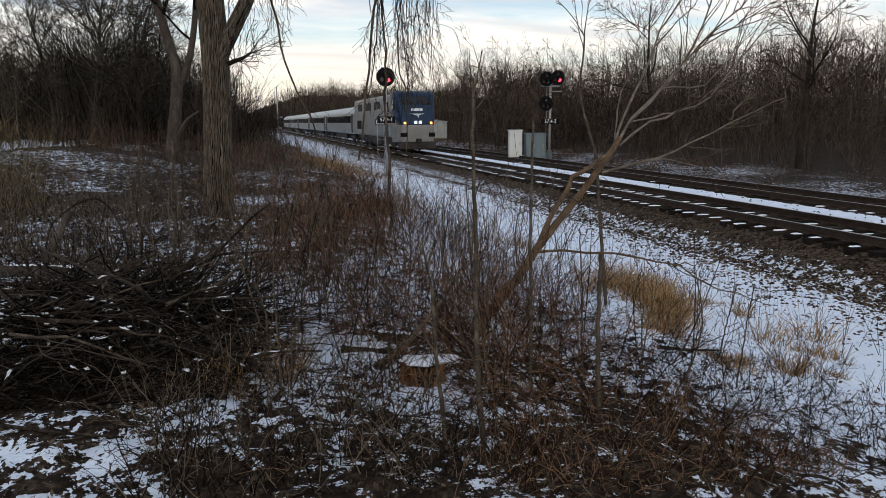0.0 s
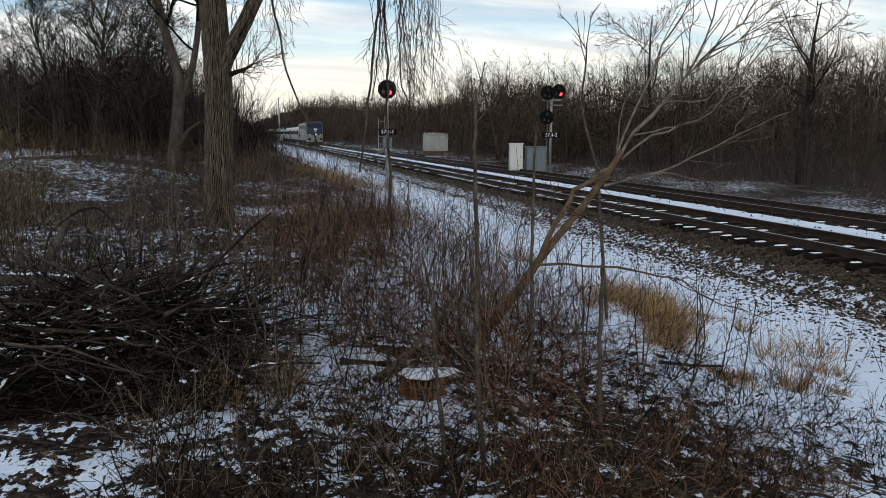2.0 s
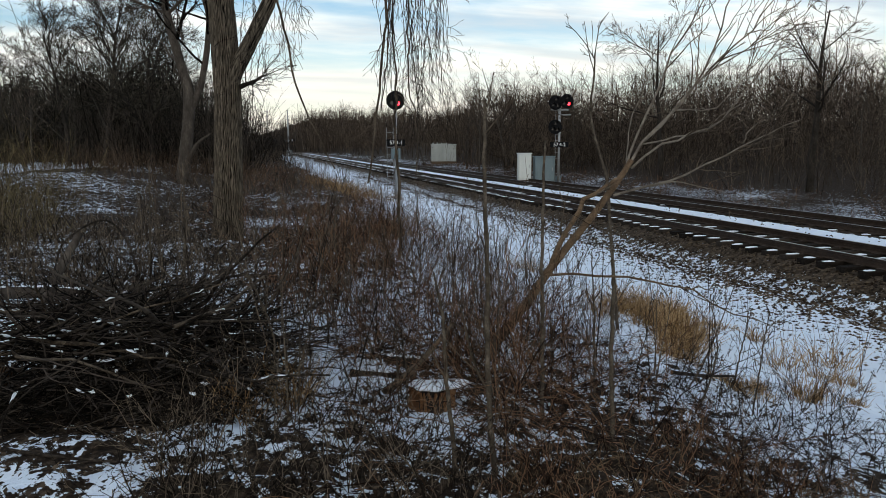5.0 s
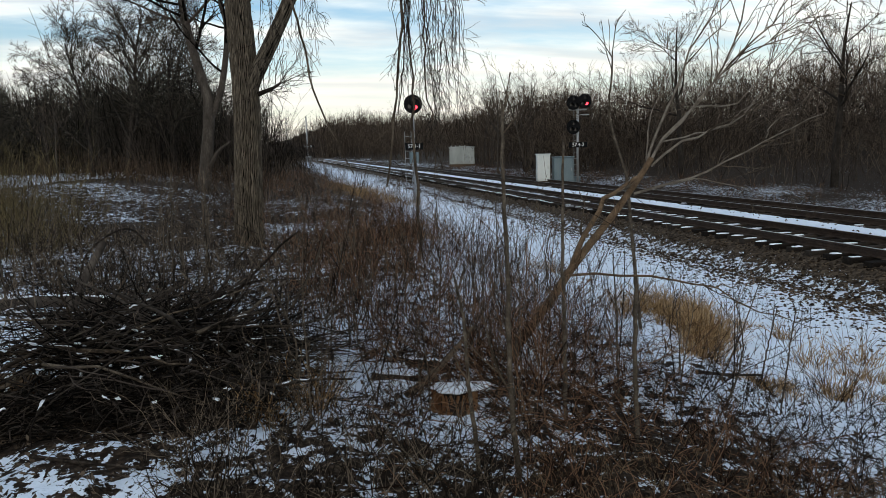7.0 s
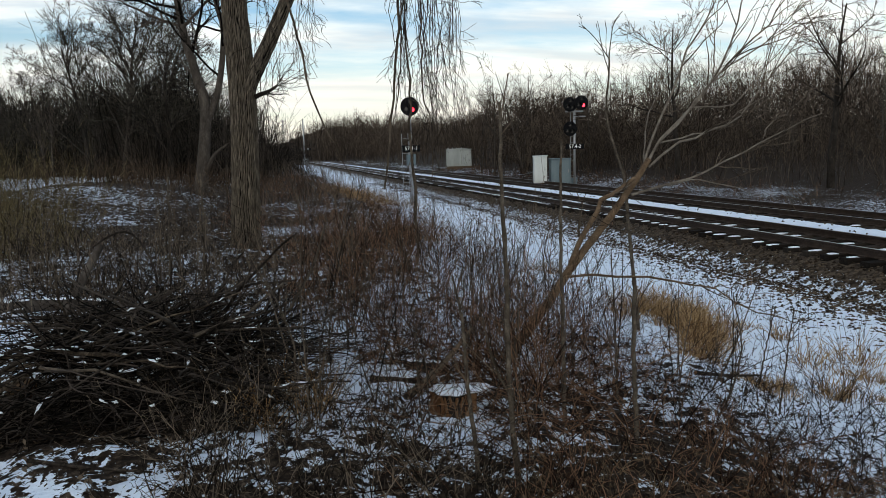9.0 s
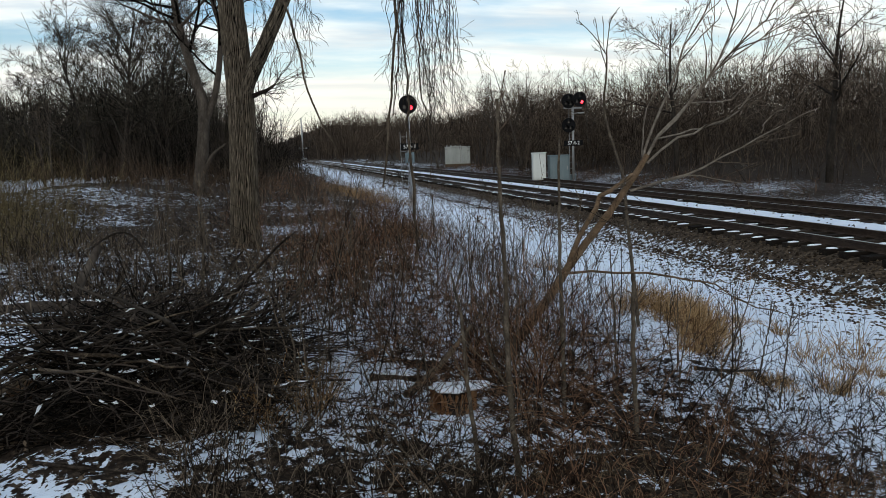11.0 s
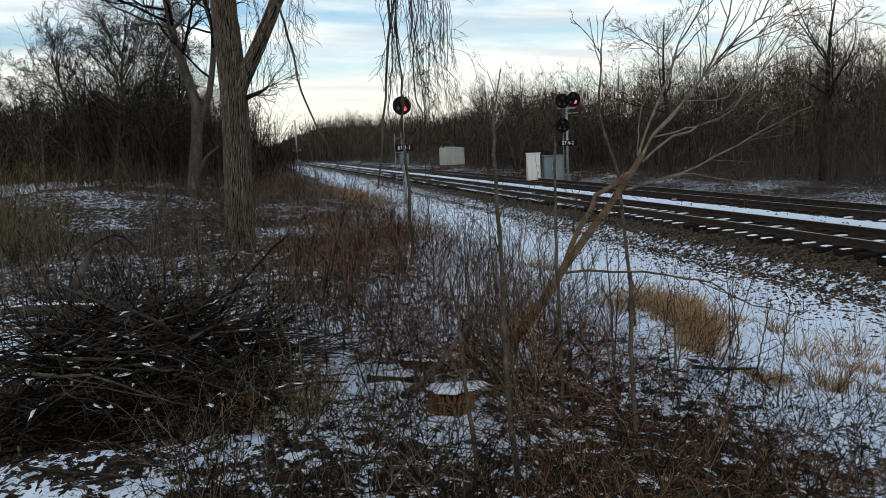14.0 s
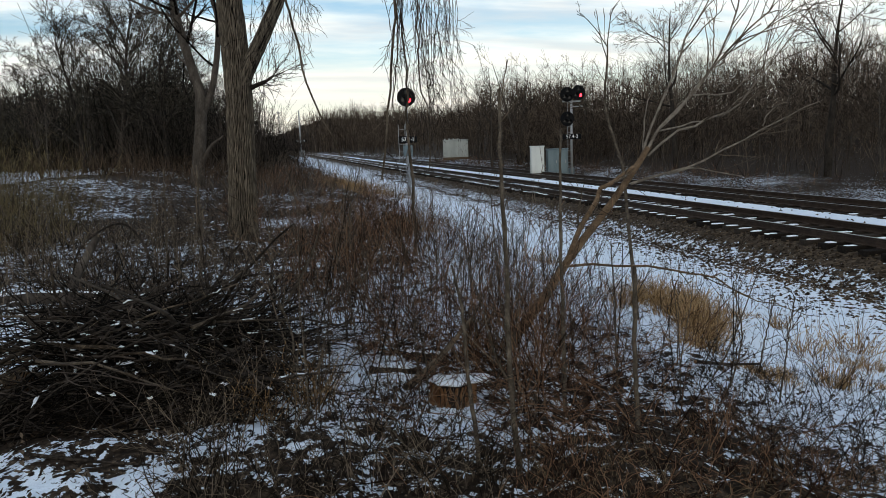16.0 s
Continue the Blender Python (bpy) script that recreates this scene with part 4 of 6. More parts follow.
# ---- trees ----
def tree_meshes(h, spread=0.45, fine=True, r=None, seed=0, fork=0.3, up=0.35, twigs=5, limbs=17):
    """A bare tree: trunk and limbs in one mesh, the crown of branches and twigs in another."""
    global rng
    keep, rng = rng, np.random.default_rng(seed)
    r = r or h * 0.014
    P, R = strand([(0, 0, -0.3)], [(rng.normal(0, .08), rng.normal(0, .08), 1)], [h * 0.84], 10, [r], [r * 0.15], (0, 0, .1), 0.07)
    l1 = shoots(P, R, limbs if fine else 12, fork, 0.97, (28, 62), (spread * .7, spread * 1.15), 7, 0.6, r * .06, (0, 0, up), 0.15)
    l2 = shoots(*l1, 9 if fine else 7, 0.2, 1.0, (25, 62), (0.35, 0.65), 4, 0.6, 0.012, (0, 0, up * .7), 0.17)
    l3 = shoots(*l2, twigs, 0.15, 1.0, (22, 60), (0.4, 0.8), 3, 0.6, 0.009, (0, 0, .2), 0.18)
    trunk = joined([tubes(P, R, 8), tubes(*l1, 5)])
    crown = [tubes(*l2, 3), tubes(*l3, 3)]
    if fine:
        l4 = shoots(*l3, 3, 0.2, 1.0, (20, 50), (0.4, 0.8), 2, 0.7, 0.009, (0, 0, .2), 0.12)
        crown.append(tubes(*l4, 3))
    c = joined(crown)
    rng = keep
    return trunk, c


def make_tree(name, meshes, label, group, m, bark=BARK_GREY, twig=WOODS):
    t = thing(name, label, "tree", group)
    t.matrix_basis = m
    part("trunk", mesh_of("trunk", *meshes[0], bark), bark, t)
    part("crown", mesh_of("crown", *meshes[1], twig), twig, t)
    return t


def make_woods():
    # single trees that stand out
    for x, y, h, sp, sd, up, lab in ((28.2, 30.8, 11.5, 0.5, 11, 0.22, "broad bare tree with spreading dark limbs"), (28.0, 44.6, 13.0, 0.5, 12, 0.2, "tall bare tree rising over the trackside woods"),
                                     (-10.0, 52.0, 13.6, 0.52, 13, 0.3, "large bare tree with a rounded twiggy crown"), (-6.5, 50.0, 11.0, 0.5, 14, 0.25, "bare tree standing before dark woods"),
                                     (-16.0, 56.0, 8.4, 0.5, 15, 0.4, "bare grey tree at the edge of the field"), (-8.0, 54.0, 12.5, 0.5, 18, 0.3, "large bare tree with dense dark twigs"), (-20.5, 57.0, 8.4, 0.5, 19, 0.4, "bare grey tree at the edge of the field"), (-12.6, 54.0, 11.5, 0.5, 16, 0.3, "bare grey tree at the edge of the field")):
        make_tree("bare_tree", tree_meshes(h, sp, True, h * (0.019 if x > 28.1 else 0.016), sd, 0.42 if x > 20 else 0.2, up, 4 if x > 20 else 6, 8 if x > 20 else 17), lab, "bare trees", pose(x, y, gz(x, y)), BARK_DARK, WOODS if x > 20 else WOODS_GREY)
    kinds = []
    for k in range(7):
        h = (9.5, 11.0, 12.5, 10.5, 13.0, 9.0, 11.5)[k]
        t, c = tree_meshes(h, (0.40, 0.46, 0.42, 0.36, 0.46, 0.44, 0.38)[k], False, h * 0.0105, 40 + k, (0.2, 0.25, 0.3, 0.22, 0.3, 0.18, 0.26)[k], 0.5, 3)
        kinds.append((mesh_of("trunk", *t, BARK_GREY), mesh_of("crown", *c, WOODS)))

    def stand(x, y, k, s, group, lab):
        t = thing("bare_tree", lab, "tree", group, at=(x, y, gz(x, y) - 0.1))
        t.rotation_euler, t.scale = (0, 0, rng.uniform(0, 6.28)), (s, s, s * rng.uniform(0.9, 1.1))
        part("trunk", kinds[k][0], BARK_GREY, t)
        part("crown", kinds[k][1], WOODS, t)

    for x, y, k, sc in ((22.5, 70, 3, 1.1), (25.0, 68, 6, 1.15), (28.0, 74, 3, 1.2), (20.0, 84, 0, 1.1), (30.5, 66, 6, 1.0), (26.5, 72, 2, 1.0), (23.5, 78, 5, 1.2)):
        stand(x, y, k, sc, "trackside woods", "slender bare tree above the trackside scrub")
    for i in range(50):
        a, d = radians(rng.uniform(16, 58)), 36 + 70 * rng.random()
        x, y = d * math.sin(a), d * math.cos(a)
        if x > 27.5:
            stand(x, y, int(rng.integers(7)), rng.uniform(0.55, 0.85) * min(1.15, d / 62), "trackside woods", "thin bare tree in dense trackside woods")
    for i in range(9):
        x, y = -14 + 8.5 * rng.random(), 56 + 18 * rng.random()
        stand(x, y, int(rng.integers(7)), rng.uniform(0.7, 0.95), "woods beyond the field", "bare tree in dark woods beyond the snowy field")
    for i in range(46):
        a, d = radians(rng.uniform(-27, -1)), 46 + 42 * rng.random()
        x, y = d * math.sin(a), d * math.cos(a)
        stand(x, y, int(rng.integers(7)), rng.uniform(0.5, 0.72) * d / 62, "woods beyond the field", "bare tree in dark woods beyond the snowy field")
    # far woods, too many to count
    def far_woods(name, xs, ys, hs, label, side=8, stem=0.0065, mat=WOODS):
        n = len(xs)
        base = np.stack([xs, ys, ground_z(xs, ys) - 0.2], -1)
        P, R = strand(base, np.stack([rng.normal(0, .08, n), rng.normal(0, .08, n), np.ones(n)], -1), hs, 4, hs * stem, hs * stem * 0.27, (0, 0, .1), 0.09)
        a = shoots(P, R, side, 0.05, 1.0, (25, 70), (0.25, 0.5), 3, 0.5, 0.018, (0, 0, .5), 0.15)
        b = shoots(*a, 3, 0.1, 1.0, (20, 70), (0.4, 0.9), 2, 0.6, 0.014, (0, 0, .3), 0.15)
        v, q = joined([tubes(P, R, 3), tubes(*a, 3), tubes(*b, 3)])
        tagged(new(name, mesh_of(name, v, q, mat)), label, "woods", kind="stuff")

    n = 1700
    a, d = np.radians(rng.uniform(8, 60, n)), rng.uniform(58, 125, n)
    x, y = d * np.sin(a), d * np.cos(a)
    k = x > 29 + 4 * rng.random(n)
    far_woods("far_woods", x[k], y[k], (rng.uniform(4.2, 8.8, n) * d / 80)[k], "distant brown bare woods on the rise behind the tracks")
    n = 330
    y = rng.uniform(60, 112, n)
    x = 0.36 * y + 11 * rng.random(n)
    far_woods("far_woods", x, y, rng.uniform(4.5, 7.6, n) * y / 80, "brown bare woods behind the equipment cabinets")
    n = 420
    y = rng.uniform(110, 260, n)
    x = 30 + 25 * rng.random(n) - (y - 110) * 0.04
    far_woods("far_woods", x, y, rng.uniform(6, 11, n), "distant brown bare woods along the line")
    n = 2500
    y = 244 + 78 * rng.random(n)
    x = rng.uniform(-4, 96, n) * y / 290
    k = x + bend(y) > 24
    far_woods("hill_woods", x[k], y[k], (rng.uniform(4.8, 8.2, n) * (1 + 0.45 * (rng.random(n) < 0.04)))[k], "distant wooded hill at the end of the line", 5, 0.015)
    n = 90
    far_woods("back_woods", rng.uniform(-15, -5.2, n), rng.uniform(56, 70, n), rng.uniform(6.5, 10.5, n), "dense dark bare trees beyond the field", 10, 0.007, WOODS_GREY)
    n = 900
    a, d = np.radians(rng.uniform(-30, -0.5, n)), rng.uniform(60, 105, n)
    far_woods("back_woods", d * np.sin(a), d * np.cos(a), rng.uniform(4.5, 9, n) * d / 85, "dark bare woods behind the snowy field", 8, 0.009, WOODS_GREY)


make_woods()


# ---- the near willow and the old tree behind it ----
RIDGES = []


def bark_trunk(points, k, sides, r0, r1, flare=0.0, rough=0.02, furrows=26):
    P = spline(points, k)
    t = np.linspace(0, 1, k)
    R = r0 + (r1 - r0) * t + flare * np.exp(-t * 14)
    v, q = tubes(P[None], R[None], sides)
    v = v.reshape(k, sides, 3)
    a = 2 * np.pi * np.arange(sides) / sides
    hgt = np.linalg.norm(np.diff(P, axis=0), axis=1)
    hgt = np.concatenate([[0], np.cumsum(hgt)])
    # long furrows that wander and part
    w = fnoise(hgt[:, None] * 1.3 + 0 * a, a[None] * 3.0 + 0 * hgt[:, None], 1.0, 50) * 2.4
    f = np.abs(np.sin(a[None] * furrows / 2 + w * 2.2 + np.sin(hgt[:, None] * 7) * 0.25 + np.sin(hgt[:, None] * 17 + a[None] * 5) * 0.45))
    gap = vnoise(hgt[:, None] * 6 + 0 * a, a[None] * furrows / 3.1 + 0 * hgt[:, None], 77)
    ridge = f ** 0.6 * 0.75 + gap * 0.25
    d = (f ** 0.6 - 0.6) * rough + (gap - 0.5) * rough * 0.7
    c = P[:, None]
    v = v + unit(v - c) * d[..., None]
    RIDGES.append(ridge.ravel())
    return v.reshape(-1, 3), q


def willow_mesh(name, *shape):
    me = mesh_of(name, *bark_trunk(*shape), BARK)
    # relief value that drives the furrow shade in the bark colour
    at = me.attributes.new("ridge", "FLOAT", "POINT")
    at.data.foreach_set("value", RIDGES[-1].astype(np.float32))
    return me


def make_willow():
    w = thing("willow_tree", "large furrowed willow with long hanging bare twigs", "tree")
    trunk = [(-0.64, 14.55, 0.1), (-0.56, 14.6, 1.6), (-0.50, 14.7, 3.05), (-0.52, 14.8, 4.28), (-0.55, 14.9, 5.4), (-0.5, 15.1, 7.2), (-0.3, 15.2, 9.5)]
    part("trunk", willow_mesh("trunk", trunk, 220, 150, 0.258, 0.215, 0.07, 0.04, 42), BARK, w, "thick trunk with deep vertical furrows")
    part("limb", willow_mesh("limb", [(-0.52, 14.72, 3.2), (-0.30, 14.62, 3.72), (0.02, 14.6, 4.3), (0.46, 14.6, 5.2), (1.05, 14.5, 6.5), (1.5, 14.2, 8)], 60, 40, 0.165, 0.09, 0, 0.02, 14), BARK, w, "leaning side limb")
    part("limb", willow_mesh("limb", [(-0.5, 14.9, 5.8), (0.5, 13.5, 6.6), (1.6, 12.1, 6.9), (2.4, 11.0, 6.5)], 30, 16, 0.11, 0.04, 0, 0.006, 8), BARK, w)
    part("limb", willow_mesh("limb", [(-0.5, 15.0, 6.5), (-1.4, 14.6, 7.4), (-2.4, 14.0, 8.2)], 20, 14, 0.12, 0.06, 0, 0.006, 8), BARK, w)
    # snapped stub with fine twigs
    st = limb([(-0.26, 14.6, 3.36), (0.0, 14.5, 3.46), (0.2, 14.45, 3.58)], 6, 0.05, 0.02, 0.006)
    tw = shoots(*st, 16, 0.2, 1.0, (20, 80), (1, 1), 5, 0.3, 0.004, (0.3, 0, .2), 0.2, (0.3, 0.8))
    tw2 = shoots(*tw, 5, 0.2, 1.0, (20, 60), (0.4, 0.8), 4, 0.7, 0.0035, (0, 0, .1), 0.2)
    part("broken_branch", mesh_of("broken_branch", *joined([tubes(*st, 8), tubes(*tw, 3), tubes(*tw2, 3)]), TWIG_DARK), TWIG_DARK, w)
    right = np.array([0.963, -0.268, 0])
    top = np.array([2.1, 11.3, 6.5])

    def hanging(us, ends, r, name):
        n = len(us)
        k = 14
        base = top + right * np.asarray(us)[:, None] + rng.normal(0, 0.12, (n, 3)) * (1, 1, 0.3)
        P = np.zeros((n, k, 3))
        t = np.linspace(0, 1, k)
        sway = rng.normal(0, 0.16, (n, 1, 3)) * (t ** 1.2)[None, :, None] + np.cumsum(rng.normal(0, 0.034, (n, k, 3)), axis=1)
        sway[..., 2] *= 0.3
        P = base[:, None] + sway
        P[..., 2] = base[:, None, 2] + (np.asarray(ends)[:, None] - base[:, None, 2]) * t
        R = np.asarray(r)[:, None] * (1 - 0.75 * t)
        s1 = shoots(P, R, 7, 0.15, 0.95, (20, 85), (1, 1), 8, 0.6, 0.0034, (0, 0, -2.2), 0.3, (0.25, 0.9))
        s2 = shoots(*s1, 3, 0.2, 0.9, (15, 60), (1, 1), 4, 0.7, 0.003, (0, 0, -1.0), 0.22, (0.1, 0.3))
        for i in range(n):
            a, b = slice(7 * i, 7 * i + 7), slice(21 * i, 21 * i + 21)
            part(name, mesh_of(name, *joined([tubes(P[i:i + 1], R[i:i + 1], 5), tubes(s1[0][a], s1[1][a], 3), tubes(s2[0][b], s2[1][b], 3)]), TWIG_DARK), TWIG_DARK, w)

    us = np.concatenate([[0.1, 0.26, 0.30], rng.uniform(-0.25, 0.8, 24), [0.5, 0.55, 0.62]])
    ends = np.concatenate([[2.9, 2.4, 2.3], rng.uniform(2.2, 3.5, 24), [2.7, 2.6, 2.8]])
    hanging(us, ends, np.concatenate([[0.013, 0.014, 0.013], rng.uniform(0.006, 0.011, 27)]), "hanging_twig")
    us2 = rng.uniform(-1.65, -1.25, 6)
    hanging(us2, rng.uniform(3.2, 4.4, 6), rng.uniform(0.005, 0.008, 6), "hanging_twig")
    us3 = rng.uniform(-2.2, -1.95, 5)
    hanging(us3, rng.uniform(2.2, 3.6, 5), rng.uniform(0.005, 0.009, 5), "hanging_twig")
    for pts, a, b in (([(2.12, 11.3, 6.4), (2.09, 11.3, 4.7), (2.0, 11.2, 3.7), (1.86, 11.1, 2.7), (1.68, 10.97, 1.62)], 0.024, 0.015),
                      # this one is a thin upright dead stem reaching the ground, not hanging
                      ([(2.20, 11.6, 6.2), (2.22, 11.6, 4.4), (2.25, 11.58, 3.3), (2.24, 11.5, 2.28), (2.26, 11.4, 1.4), (2.24, 11.4, 0.3)], 0.007, 0.030),
                      ([(2.5, 11.6, 6.2), (2.5, 11.58, 4.2), (2.48, 11.55, 3.3), (2.58, 11.45, 2.26), (2.54, 11.4, 1.7)], 0.016, 0.007),
                      ([(2.2, 11.25, 6.4), (2.12, 11.25, 4.6), (2.05, 11.15, 3.6), (1.93, 11.1, 2.75)], 0.014, 0.008)):
        P, R = limb(pts, 22, a, b, 0.012)
        sd = shoots(P, R, 9, 0.2, 0.9, (20, 70), (1, 1), 6, 0.4, 0.003, (0, 0, -1.5), 0.28, (0.2, 0.6))
        part("hanging_branch", mesh_of("hanging_branch", *joined([tubes(P, R, 6), tubes(*sd, 3)]), TWIG_GREY), TWIG_GREY, w, "long grey stem")
    L1 = limb([(0.40, 11.8, 6.4), (0.36, 11.75, 4.9), (0.53, 11.6, 3.9), (0.66, 11.5, 3.1), (0.93, 11.3, 2.4), (1.18, 11.1, 1.85)], 20, 0.022, 0.010, 0.008)
    s = shoots(*L1, 8, 0.2, 0.8, (15, 50), (1, 1), 5, 0.4, 0.003, (0, 0, -1), 0.2, (0.2, 0.8))
    part("hanging_branch", mesh_of("hanging_branch", *joined([tubes(*L1, 6), tubes(*s, 3)]), TWIG_GREY), TWIG_GREY, w, "long bent hanging branch")


def make_old_tree():
    t = thing("forked_tree", "forked grey tree with twisted bare limbs", "tree")
    a = [(-2.95, 29.8, 0.3), (-2.49, 30.0, 3.9), (-2.71, 30.2, 5.3), (-3.12, 30.5, 7.1), (-3.30, 30.8, 8.5), (-3.5, 31.1, 11.0)]
    b = [(-2.55, 30.0, 3.4), (-1.94, 30.0, 4.84), (-1.59, 30.2, 7.07), (-1.81, 30.5, 8.43), (-2.0, 30.8, 10.6)]
    part("trunk", mesh_of("trunk", *bark_trunk(a, 60, 24, 0.23, 0.11, 0.08, 0.015, 12), BARK_GREY), BARK_GREY, t)
    part("limb", mesh_of("limb", *bark_trunk(b, 50, 20, 0.14, 0.07, 0, 0.012, 10), BARK_GREY), BARK_GREY, t)
    part("limb", mesh_of("limb", *bark_trunk([(-2.9, 29.9, 1.0), (-2.3, 29.6, 2.2), (-1.7, 29.4, 2.7)], 20, 12, 0.11, 0.04, 0, 0.01, 8), BARK_GREY), BARK_GREY, t)
    Pa, Pb = limb(a, 14, 0.25, 0.12), limb(b, 14, 0.16, 0.08)
    P, R = np.concatenate([Pa[0], Pb[0]]), np.concatenate([Pa[1], Pb[1]])
    l1 = shoots(P, R, 14, 0.3, 1.0, (35, 75), (0.3, 0.5), 7, 0.4, 0.02, (0, 0, .5), 0.18)
    l2 = shoots(*l1, 7, 0.15, 1.0, (25, 65), (0.35, 0.65), 5, 0.55, 0.009, (0, 0, .3), 0.2)
    l3 = shoots(*l2, 6, 0.15, 1.0, (25, 60), (0.4, 0.8), 4, 0.6, 0.006, (0, 0, .1), 0.2)
    part("crown", mesh_of("crown", *joined([tubes(*l1, 5), tubes(*l2, 3), tubes(*l3, 3)]), TWIG_DARK), TWIG_DARK, t)


make_willow()
make_old_tree()


# ---- leaning sapling tree and straight saplings ----
def make_leaning_tree():
    t = thing("leaning_tree", "small tan tree leaning over with fanned bare branches", "tree")
    g = gz(2.07, 6.1)
    stem = [(2.02, 6.1, g - 0.05), (2.39, 6.07, 0.68), (2.69, 6.15, 1.02), (2.90, 6.23, 1.21), (3.22, 6.31, 1.52), (3.51, 6.39, 1.83), (3.66, 6.38, 2.05)]
    part("trunk", mesh_of("trunk", *bark_trunk(stem, 60, 16, 0.043, 0.029, 0.015, 0.005, 6), BARK_TAN), BARK_TAN, t, "leaning tan trunk")
    lims = [([(2.69, 6.15, 1.02), (2.86, 6.2, 1.32), (3.10, 6.22, 1.69), (3.44, 6.28, 1.87)], 0.036, 0.026),
            ([(3.63, 6.40, 1.99), (3.70, 6.42, 2.23), (3.94, 6.50, 2.62), (4.19, 6.60, 3.03), (4.40, 6.65, 3.37), (4.65, 6.70, 3.73), (4.81, 6.70, 4.02)], 0.024, 0.006),
            ([(3.65, 6.40, 2.00), (3.78, 6.38, 2.23), (4.14, 6.35, 2.55), (4.33, 6.30, 2.82), (4.50, 6.25, 3.25), (4.58, 6.20, 3.57), (4.67, 6.20, 3.89)], 0.026, 0.007),
            ([(3.77, 6.40, 2.21), (4.18, 6.30, 2.65), (4.43, 6.20, 2.98), (4.71, 6.10, 3.28), (4.91, 6.05, 3.54), (5.09, 6.00, 3.82)], 0.020, 0.006),
            ([(3.66, 6.38, 1.97), (3.93, 6.30, 2.19), (4.17, 6.22, 2.28), (4.43, 6.10, 2.41), (4.63, 6.00, 2.68), (4.87, 5.90, 3.03), (5.08, 5.85, 3.35)], 0.022, 0.005),
            ([(3.78, 6.38, 2.21), (4.16, 6.45, 2.27), (4.53, 6.50, 2.35), (4.82, 6.55, 2.52), (5.30, 6.60, 2.70)], 0.015, 0.004),
            ([(3.46, 6.36, 1.70), (3.79, 6.25, 1.78), (4.06, 6.10, 1.87), (4.35, 6.00, 2.05), (4.61, 5.90, 2.22), (4.84, 5.80, 2.33), (5.13, 5.75, 2.44)], 0.023, 0.005),
            ([(3.79, 6.25, 1.78), (3.97, 6.00, 1.84), (4.23, 5.80, 1.76), (4.44, 5.65, 1.69), (4.79, 5.50, 1.74)], 0.010, 0.003),
            ([(4.60, 5.90, 2.22), (4.67, 5.90, 2.37), (4.88, 5.85, 2.51), (5.06, 5.80, 2.71)], 0.010, 0.003),
            ([(3.63, 6.42, 2.00), (3.74, 6.60, 2.29), (3.86, 6.70, 2.58), (4.05, 6.80, 2.93), (4.15, 6.90, 3.36)], 0.013, 0.004),
            ([(4.33, 6.30, 2.81), (4.52, 6.25, 2.97), (4.95, 6.15, 3.24), (5.29, 6.10, 3.45), (5.56, 6.05, 3.66)], 0.013, 0.004),
            ([(4.32, 6.30, 2.77), (4.38, 6.40, 3.11), (4.44, 6.45, 3.40), (4.53, 6.50, 3.74)], 0.012, 0.004),
            ([(4.14, 6.35, 2.55), (4.65, 6.50, 2.58), (5.05, 6.60, 2.85), (5.29, 6.65, 3.15), (5.42, 6.70, 3.51)], 0.012, 0.004),
            ([(4.71, 6.10, 3.28), (5.00, 6.10, 3.34), (5.15, 6.10, 3.56), (5.27, 6.10, 3.77)], 0.009, 0.004),
            ([(2.60, 6.05, 0.98), (3.06, 5.75, 1.02), (3.56, 5.61, 0.92), (3.81, 5.54, 0.87), (4.19, 5.41, 0.64), (4.53, 5.31, 0.54)], 0.017, 0.004),
            ([(3.81, 5.54, 0.88), (4.06, 5.48, 0.89), (4.31, 5.43, 0.94)], 0.008, 0.003)]
    for pts, a, b in lims:
        P, R = limb(pts, 12, a, b, 0.012)
        arm = part("limb", mesh_of("limb", *tubes(P, R * (0.78 if pts[0][2] < 1.3 else 0.64), 7), LIMB if pts[0][2] > 1.6 else BARK_TAN), BARK_TAN, t)
        high = pts[-1][2] > 2.4
        twig_parts(arm, P, R, TWIG_GREY, 7 if high else 4, 0.3, (15, 42), (0.2, 0.42), (0.25, 0, .25), 2, 0.0032)


def sapling(points, r0, r1, twigs=6, label="thin straight grey sapling stem", bark=SAPLING, ang=(20, 50), arms=()):
    x, y, _ = points[0]
    pts = [(x, y, gz(x, y) - 0.05)] + list(points[1:])
    s = thing("sapling", label, "sapling", "saplings")
    P, R = limb(pts, 26, r0, r1, 0.003)
    part("stem", mesh_of("stem", *tubes(P, R, 8), bark), bark, s)
    for arm in arms:
        Q, S = limb(arm, 8, r1 * 0.7, 0.0035, 0.004)
        b = part("branch", mesh_of("branch", *tubes(Q, S, 6), bark), bark, s)
        twig_parts(b, Q, S, TWIG_GREY, 3, 0.3, ang, (0.25, 0.5), (0, 0, .3), 2)
    if twigs:
        twig_parts(s, P, R, TWIG_GREY, twigs, 0.25, ang, (0.12, 0.3), (0, 0, .3), 2)


